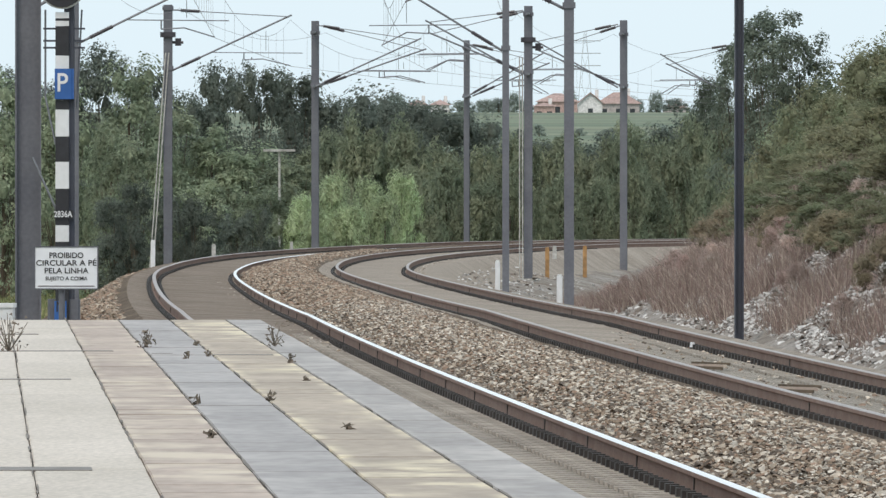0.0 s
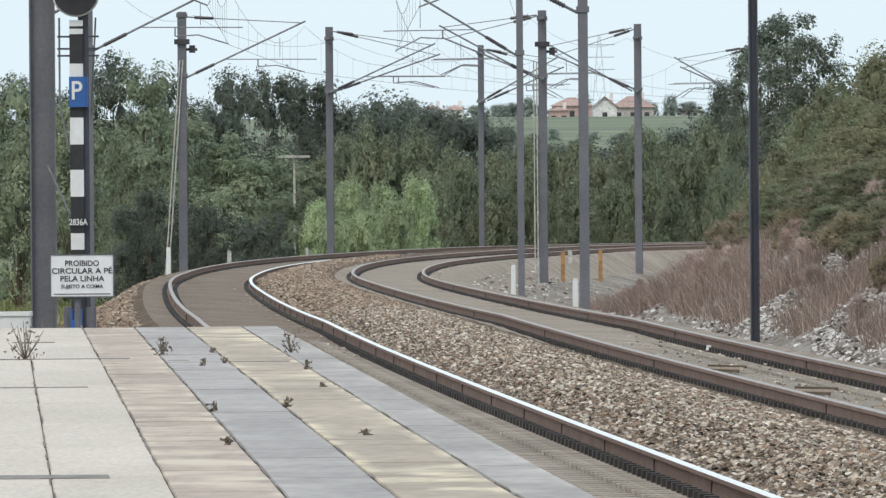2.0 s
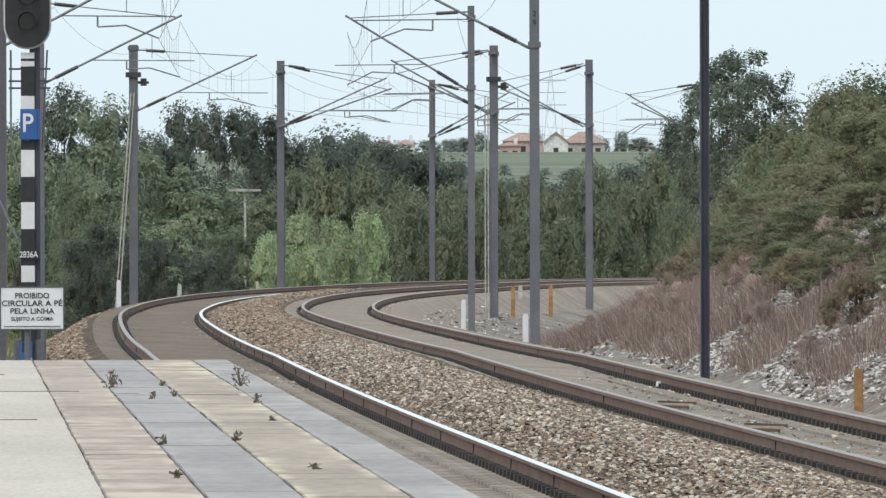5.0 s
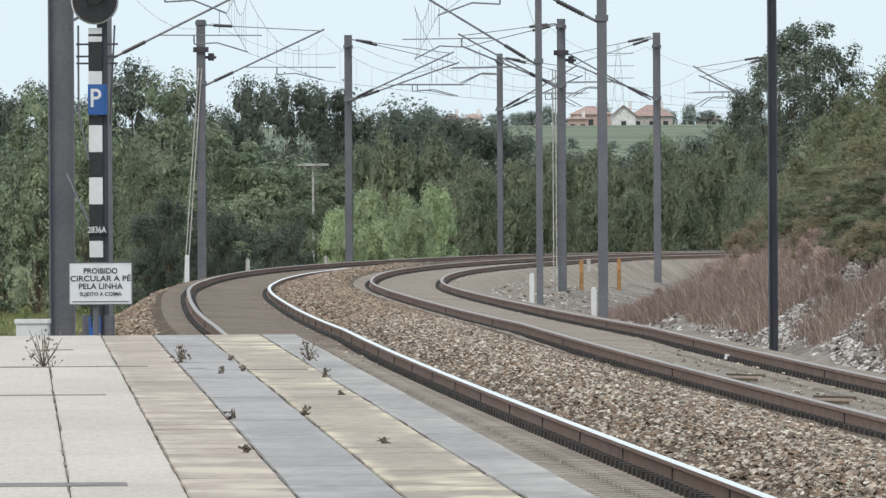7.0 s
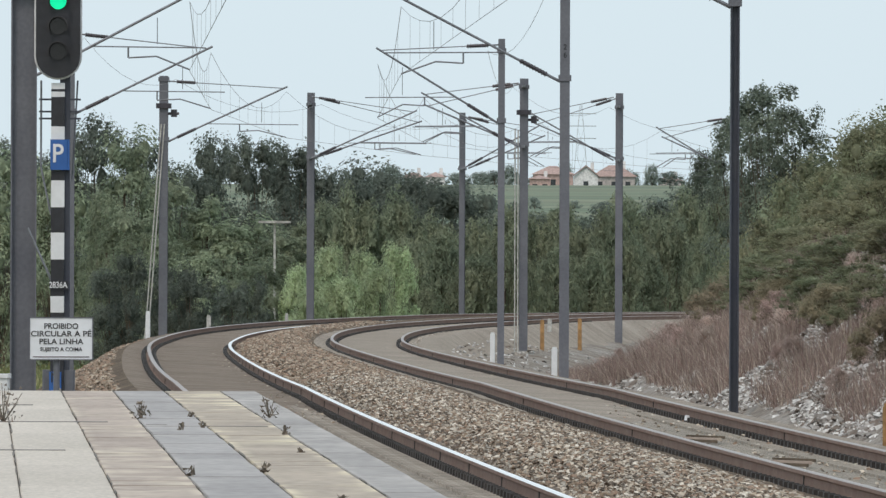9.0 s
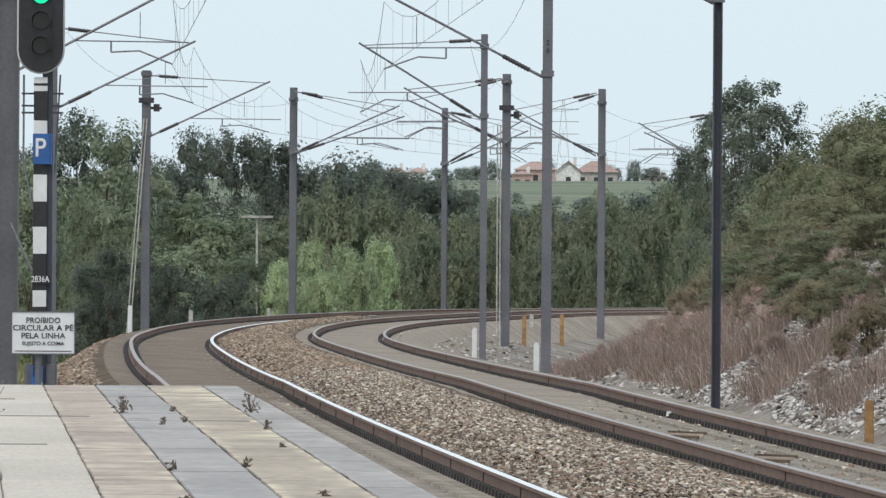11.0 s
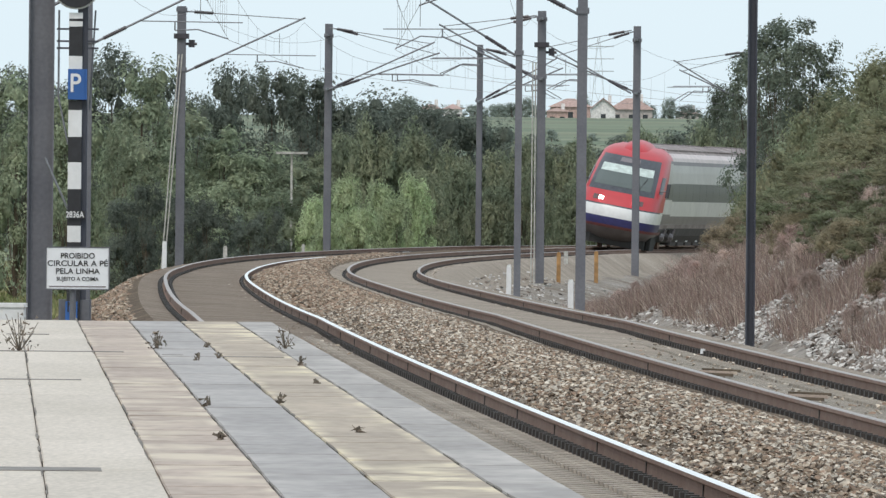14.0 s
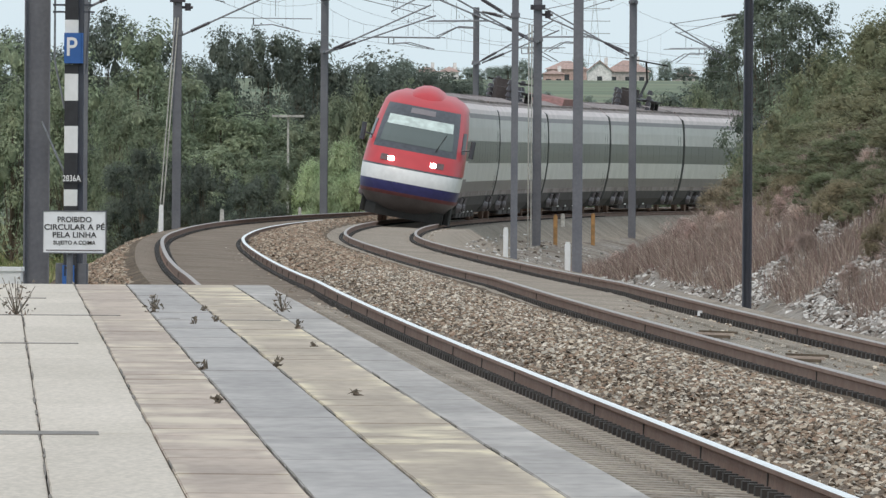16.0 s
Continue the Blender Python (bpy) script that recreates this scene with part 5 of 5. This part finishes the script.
# ---- the train ----
PROFILE = [(0.42, 1.20), (0.7, 1.36), (0.98, 1.41), (1.12, 1.42), (1.16, 1.425), (1.43, 1.44), (1.75, 1.435), (1.97, 1.426), (2.3, 1.388), (2.62, 1.342), (3.0, 1.27), (3.27, 1.205), (3.40, 1.165), (3.52, 1.11), (3.66, 0.95), (3.76, 0.62), (3.83, 0.0)]
BANDS = [M_TR_SKIRT, M_TR_GREY, M_TR_WHITE, M_TR_WINDOW, M_TR_PALE, M_TR_ROOF, M_TR_RED, M_TR_BLUE, M_TR_MASK, M_TR_SIDE_SHADED, M_TR_NOSE, M_TR_CANT, M_TR_RUST]
PITCH = 25.9
LEAN, PIVOT = 8.0, 0.9


def band(z):
    return 0 if z < 0.98 else 5 if z < 1.12 else 1 if z < 1.43 else 9 if z < 1.97 else 3 if z < 2.62 else 4 if z < 3.27 else 1 if z < 3.40 else 11 if z < 3.66 else 5


def half_width(z):
    return float(np.interp(z, [p[0] for p in PROFILE], [p[1] for p in PROFILE]))


def car_shell(y0, y1):
    b = Build()
    ring = [(w, z) for z, w in PROFILE] + [(-w, z) for z, w in reversed(PROFILE[:-1])]
    n = len(PROFILE)
    mats = []
    for i in range(len(ring)):
        j = (i + 1) % len(ring)
        mats.append(band((ring[i][1] + ring[j][1]) / 2) if j else 0)
    ys = [y0, y0 + 0.06] + list(np.arange(y0 + 2, y1 - 1, 2.0)) + [y1 - 0.06, y1]
    rings = []
    for y in ys:
        k = 0.985 if y in (y0, y1) else 1.0
        rings.append([(x * k, y, 0.42 + (z - 0.42) * k) for x, z in ring])
    b.sweep(rings, mats)
    return b


def front_line(z):
    return float(np.interp(z, [0.28, 0.5, 0.8, 1.15, 1.5, 1.9, 2.12, 2.4, 3.05, 3.4, 3.6, 3.72, 3.83, 3.93], [0.75, 0.35, 0.08, 0.0, 0.08, 0.38, 0.58, 0.88, 1.75, 2.3, 2.75, 3.3, 4.1, 4.8]))


def nose_width(z):
    w = float(np.interp(max(z, 0.42), [0.42, 0.7, 0.98, 1.43, 2.05, 2.8, 3.1, 3.42, 3.55, 3.66, 3.76], [1.2, 1.36, 1.42, 1.45, 1.42, 1.33, 1.28, 1.21, 1.13, 1.0, 0.75]))
    return w if z > 0.7 else w - 0.25 * (0.7 - z)


def nose_point(z, u, out=0.0):
    """u from -1 to 1 across the front; the plan is a rounded bow."""
    w = nose_width(min(z, 3.76)) + out
    yf = front_line(z) - out
    a = abs(u)
    depth = 1.45
    return (w * u, yf + depth * (1 - (1 - a ** 2.7) ** (1 / 2.7)), z)


def build_nose(parent, m):
    zs = [0.28, 0.4, 0.55, 0.72, 0.77, 0.82, 0.95, 1.1, 1.3, 1.5, 1.55, 1.7, 1.9, 2.03, 2.15, 2.3, 2.45, 2.6, 2.8, 2.95, 3.1, 3.2, 3.33, 3.42, 3.52, 3.6, 3.68, 3.74, 3.78]
    us = [-math.sin(math.pi / 2 * (1 - k / 14)) for k in range(14)] + [0] + [math.sin(math.pi / 2 * (k + 1) / 14) for k in range(14)]
    b = Build()
    rows = []
    back = 4.6
    for z in zs:
        row = [nose_point(z, u) for u in us]
        w = nose_width(min(z, 3.76))
        ys = row[-1][1]
        side = [ys + (back - ys) * t for t in (0.25, 0.5, 0.75, 1.0)]
        row = [(-w, y, z) for y in reversed(side)] + row + [(w, y, z) for y in side]
        rows.append(row)
    nb = len(rows[0])
    for r in rows:
        b.v += r
    for k in range(len(zs) - 1):
        zm = (zs[k] + zs[k + 1]) / 2
        for i in range(nb - 1):
            ym = (rows[k][i][1] + rows[k + 1][i + 1][1]) / 2
            xm = abs(rows[k][i][0] + rows[k][i + 1][0]) / 2
            cab_end = 2.05 + (zm - 1.4) * 0.95
            if zm < 0.72:
                mi = 10 if ym < 2.6 else 0
            elif zm < 0.82:
                mi = 12
            elif zm < 1.1:
                mi = 7 if ym < 2.2 else band(zm)
            elif zm < 1.5:
                mi = 2 if ym < 2.6 else band(zm)
            elif zm < 1.55:
                mi = 8 if ym < 1.8 else band(zm)
            elif ym < cab_end:
                mi = 6
                if 2.03 < zm < 3.33 and xm < nose_width(zm) * 0.83:
                    mi = 8
            else:
                mi = band(zm) if zm < 3.42 else 5 if ym > cab_end + 0.6 else 6
            b.face((k * nb + i, k * nb + i + 1, (k + 1) * nb + i + 1, (k + 1) * nb + i), mi)
    top = len(zs) - 1
    b.face(tuple(top * nb + i for i in range(nb)), 5)
    shell = part("cab_shell", b, BANDS, parent, "rounded red cab with white and navy bands", smooth=True)
    shell.matrix_basis = m

    def panel(name, z0, z1, u0, u1, out, mat, rows_n=6, cols=10, label="", host=shell):
        p = Build()
        f = lambda k, i: nose_point(z0 + (z1 - z0) * k / rows_n, u0 + (u1 - u0) * i / cols, out)
        g = lambda k, i: nose_point(z0 + (z1 - z0) * k / rows_n, u0 + (u1 - u0) * i / cols, -0.01)
        p.v = [f(k, i) for k in range(rows_n + 1) for i in range(cols + 1)]
        for k in range(rows_n):
            for i in range(cols):
                q = k * (cols + 1) + i
                p.face((q, q + 1, q + cols + 2, q + cols + 1))
        edge = [(0, i) for i in range(cols + 1)] + [(k, cols) for k in range(1, rows_n + 1)] + [(rows_n, i) for i in range(cols - 1, -1, -1)] + [(k, 0) for k in range(rows_n - 1, 0, -1)]
        rim = [f(*e) for e in edge], [g(*e) for e in edge]
        p.sweep([rim[1], rim[0]], closed=True, caps=False)
        return part(name, p, [mat], host, label, smooth=False)

    panel("windscreen", 2.22, 2.72, -0.74, 0.74, 0.012, M_TR_SCREEN, label="dark reflective windscreen")
    panel("sun_blind", 2.725, 3.0, -0.71, 0.71, 0.014, M_TR_SCREEN_TOP, label="pale blind behind the top of the windscreen")
    panel("destination_panel", 3.12, 3.27, -0.28, 0.28, 0.014, M_TR_GREY)
    for sgn in (-1, 1):
        panel("headlamp", 1.69, 1.81, min(sgn * 0.37, sgn * 0.475), max(sgn * 0.37, sgn * 0.475), 0.02, M_LAMP_ON, 3, 4, "lit white headlamp")
        panel("tail_lamp", 1.67, 1.84, min(sgn * 0.49, sgn * 0.63), max(sgn * 0.49, sgn * 0.63), 0.016, M_LAMP_OFF, 3, 4)
        panel("cab_side_window", 2.2, 2.8, min(sgn * 0.93, sgn * 0.99), max(sgn * 0.93, sgn * 0.99), 0.012, M_TR_MASK, 4, 4)
        arm = Build()
        x0, y0, z0 = nose_point(2.15, sgn * 0.97, 0.0)
        arm.box((x0 - 0.07 + sgn * 0.22, y0 - 0.06, 2.12), (x0 + 0.07 + sgn * 0.22, y0 + 0.08, 2.62), ch=0.03)
        arm.tube((x0 - sgn * 0.08, y0, 2.3), (x0 + sgn * 0.2, y0, 2.35), 0.025, n=6)
        part("mirror", arm, [M_TR_MASK], shell)
    w = Build()
    a, c = Vector(nose_point(2.15, 0.42, 0.03)), Vector(nose_point(2.65, 0.58, 0.03))
    w.tube(a, c, 0.015, n=5)
    part("wiper", w, [M_TR_DARK], shell)
    # roof fairing and under-nose apron
    f = Build()
    rings = []
    for y, hw, zt in ((2.5, 0.4, 3.42), (2.8, 0.62, 3.72), (3.4, 0.7, 3.9), (4.2, 0.7, 3.98), (5.0, 0.66, 3.95), (5.6, 0.5, 3.82)):
        rings.append([(hw * math.cos(t), y, 3.3 + (zt - 3.3) * math.sin(t)) for t in np.linspace(0, math.pi, 11)])
    f.sweep(rings)
    part("roof_fairing", f, [M_TR_RED], shell, smooth=True)
    ap = Build()
    ap.box((-1.12, 0.75, 0.1), (1.12, 2.6, 0.42), ch=0.3)
    for sx in (-1, 1):
        ap.box((sx * 1.2 - 0.09, 1.5, 0.12), (sx * 1.2 + 0.09, 2.9, 0.75), ch=0.04)
    part("apron", ap, [M_TR_DARK], shell)
    return shell


def build_bogie(parent, y):
    bg = Build()
    for sx in (-1, 1):
        bg.box((sx * 1.0 - 0.08, y - 1.75, 0.45), (sx * 1.0 + 0.08, y + 1.75, 0.72), ch=0.05)
        for dy in (-1.35, 1.35):
            bg.tube((sx * 1.0, y + dy, 0.46), (sx * 1.17, y + dy, 0.46), 0.13, n=10)
        bg.tube((sx * 1.12, y - 0.4, 0.5), (sx * 1.12, y - 0.4, 0.95), 0.12, n=8)
        bg.tube((sx * 1.12, y + 0.4, 0.5), (sx * 1.12, y + 0.4, 0.95), 0.12, n=8)
    bg.box((-0.95, y - 0.4, 0.4), (0.95, y + 0.4, 0.8))
    bogie = part("bogie", bg, [M_TR_DARK], parent)
    for dy in (-1.35, 1.35):
        w = Build()
        for sx in (-1, 1):
            w.tube((sx * 0.80, 0, 0), (sx * 0.93, 0, 0), 0.445, n=24)
        w.tube((-0.8, 0, 0), (0.8, 0, 0), 0.09, n=10)
        wheel = part("wheelset", w, [M_RAIL_SIDE], bogie)
        wheel.matrix_basis = Matrix.Translation((0, y + dy, 0.445))


def build_pantograph(host, y, raised):
    b = Build()
    for sx in (-0.55, 0.55):
        for dy in (-0.7, 0.7):
            b.tube((sx, y + dy, 3.7), (sx, y + dy, 4.02), 0.07, n=8)
    b.box((-0.7, y - 0.9, 4.02), (0.7, y + 0.9, 4.1))
    part("pantograph_frame", b, [M_TR_DARK], host)
    a = Build()
    if raised:
        a.tube((0, y - 0.6, 4.1), (0, y + 1.2, 4.75), 0.05, n=6)
        a.tube((0, y + 1.2, 4.75), (0, y - 0.3, 5.42), 0.035, n=6)
        a.tube((-0.8, y - 0.3, 5.45), (0.8, y - 0.3, 5.45), 0.03, n=6)
    else:
        a.tube((0, y - 0.6, 4.1), (0, y + 1.3, 4.22), 0.05, n=6)
        a.tube((0, y + 1.3, 4.25), (0, y - 0.6, 4.36), 0.04, n=6)
        for dy in (-0.8, -0.4):
            a.tube((-0.8, y + dy, 4.38), (0.8, y + dy, 4.38), 0.035, n=6)
    part("pantograph_arm", a, [M_TR_DARK], host, "dark folded current collector" if not raised else "dark raised current collector")
    rng = np.random.default_rng(int(y))
    for k in range(9):
        yy, xx = y - 5.2 + 0.82 * k, rng.uniform(-0.6, 0.6)
        if abs(yy - y) < 1.0:
            continue
        g = Build()
        h = rng.uniform(0.5, 0.95)
        for q in range(4):
            g.tube((xx, yy, 3.72 + h * q / 4), (xx, yy, 3.72 + h * (q + 0.8) / 4), 0.12, 0.07, n=8)
        part("roof_insulator", g, [M_INSUL], host)
        if k % 2:
            g = Build()
            bx = rng.uniform(-0.5, 0.2)
            g.box((bx - 0.25, yy - 0.45, 3.7), (bx + 0.35, yy + 0.45, 3.7 + h * 0.9), ch=0.08)
            part("roof_switch_box", g, [M_TR_SKIRT], host)
    g = Build()
    g.tube((0.3, y - 5.4, 4.12), (0.3, y + 1.6, 4.12), 0.025, n=6)
    part("bus_bar", g, [M_INSUL], host)


TILT = Matrix.Translation((0, 0, PIVOT)) @ Matrix.Rotation(radians(LEAN), 4, "Y") @ Matrix.Translation((0, 0, -PIVOT))
TRAIN = []


def build_car(index):
    lead = index == 0
    car = thing("train_car", Matrix.Identity(4), "leading red, white and navy tilting train car with lit headlamps" if lead else "pale grey tilting train car with a dark window band", "train car", "cars of the train")
    length = 29.0 if lead else PITCH
    y0 = 4.6 if lead else 0.27
    if lead:
        build_nose(car, TILT)
    shell = part("body", car_shell(y0, length - 0.27), BANDS, car, "pale grey body with dark window band")
    shell.matrix_basis = TILT
    b = Build()
    ring = [(half_width(z) + 0.012, z) for z in (0.7, 1.0, 1.43, 1.97, 2.62, 3.27, 3.42)] + [(1.12, 3.53), (0.62, 3.78)]
    ring += [(-x, z) for x, z in reversed(ring)]
    b.sweep([[(x, y, z) for x, z in ring] for y in (length - 0.3, length + 0.3)])
    part("gangway_bellows", b, [M_TR_BELLOWS], shell)
    # pillars between windows
    for sx in (-1, 1):
        for y in np.arange(y0 + 2.2, length - 3, 2.1):
            d = Build()
            d.sweep([[(sx * (half_width(z) + 0.002), yy, z) for yy in (y - 0.07, y + 0.07)] + [(sx * (half_width(z) - 0.02), yy, z) for yy in (y + 0.07, y - 0.07)] for z in (1.98, 2.3, 2.61)])
            part("window_pillar", d, [M_TR_PILLAR], shell)
    # underfloor boxes and roof gear
    u = Build()
    for y in np.arange(8.2, length - 8, 2.4):
        u.box((-1.2, y, 0.3), (1.2, y + 1.9, 0.62), ch=0.06)
    part("underfloor_box", u, [M_TR_SKIRT], shell)
    r = Build()
    for sx in (-1, 1):
        r.box((sx * 0.72 - 0.04, y0 + (1.5 if lead else 0.4), 3.70), (sx * 0.72 + 0.04, length - 0.6, 3.78))
    part("roof_rail", r, [M_TR_ROOF], shell)
    if index in (1, 3):
        build_pantograph(shell, 23.6 if index == 1 else 20.5, index == 3)
    if index == 2:
        r = Build()
        r.prism([(11.5, 3.72), (17.5, 3.72), (17.0, 4.0), (12.1, 4.0)], -0.62, 0.62, m=Matrix(((0, 0, 1, 0), (1, 0, 0, 0), (0, 1, 0, 0), (0, 0, 0, 1))))
        part("roof_pod", r, [M_TR_POD], shell, "faded red roof equipment pod")
    # door seams at the car's ends
    for sx in (-1, 1):
        for y in (length - 1.3, length - 2.1):
            d = Build()
            d.sweep([[(sx * (half_width(z) + 0.006), yy, z) for yy in (y - 0.03, y + 0.03)] + [(sx * (half_width(z) - 0.02), yy, z) for yy in (y + 0.03, y - 0.03)] for z in (1.2, 1.43, 2.05, 2.4, 2.8, 3.3)])
            part("door_seam", d, [M_TR_PILLAR], shell)
    for y in (4.9, length - 3.6):
        build_bogie(car, y)
        # black plates laid on the skirt stand in for shaded bogie openings
        for sx in (-1, 1):
            d = Build()
            d.sweep([[(sx * (half_width(z) + 0.008), yy, z) for yy in (y - 2.1 + 0.5 * k, y + 2.1 - 0.5 * k)] + [(sx * (half_width(z) - 0.03), yy, z) for yy in (y + 2.1 - 0.5 * k, y - 2.1 + 0.5 * k)] for k, z in ((0, 0.43), (0.3, 0.7), (1, 0.97))])
            part("bogie_shade_plate", d, [M_TR_DARK], shell)
            for dy in (-1.35, 0.0, 1.35):
                d = Build()
                d.tube((sx * 1.36, y + dy, 0.66), (sx * 1.5, y + dy, 0.66), 0.16, 0.1, n=10)
                d.tube((sx * 1.38, y + dy + 0.3, 0.5), (sx * 1.46, y + dy + 0.3, 0.95), 0.06, n=6)
                part("axle_box", d, [M_TR_GREY if dy else M_TR_SKIRT], shell)
    for sx in (-1, 1):
        for y in np.arange(9.5, length - 9, 3.1):
            d = Build()
            d.box((sx * 1.235 - 0.012, y, 0.45), (sx * 1.235 + 0.012, y + 0.55, 0.5))
            part("white_mark", d, [M_WHITE], shell)
    return car, length


def car_pose(nose_station, start, length):
    """A car standing with its two bogies on the right-hand track."""
    a, c = spot(nose_station + start + 4.9, SPACING / 2), spot(nose_station + start + length - 3.6, SPACING / 2)
    d = (c - a).normalized()
    turn = Matrix.Rotation(math.atan2(-d.x, d.y), 4, "Z") @ Matrix.Rotation(math.asin(d.z), 4, "X") @ Matrix.Rotation(radians(CANT_DEG), 4, "Y")
    return Matrix.Translation(a - d * 4.9) @ turn


start = 0.0
for index in range(6):
    car, length = build_car(index)
    TRAIN.append((car, start, length))
    start += length


def motions():
    """The train comes round the curve at a steady 48.5 m a second, its nose at station 344 at the end."""
    for car, begin, length in TRAIN:
        walk(car, [(k * 0.5, car_pose(344.2 + 48.5 * (16.0 - k * 0.5), begin, length)) for k in range(33)])


motions()
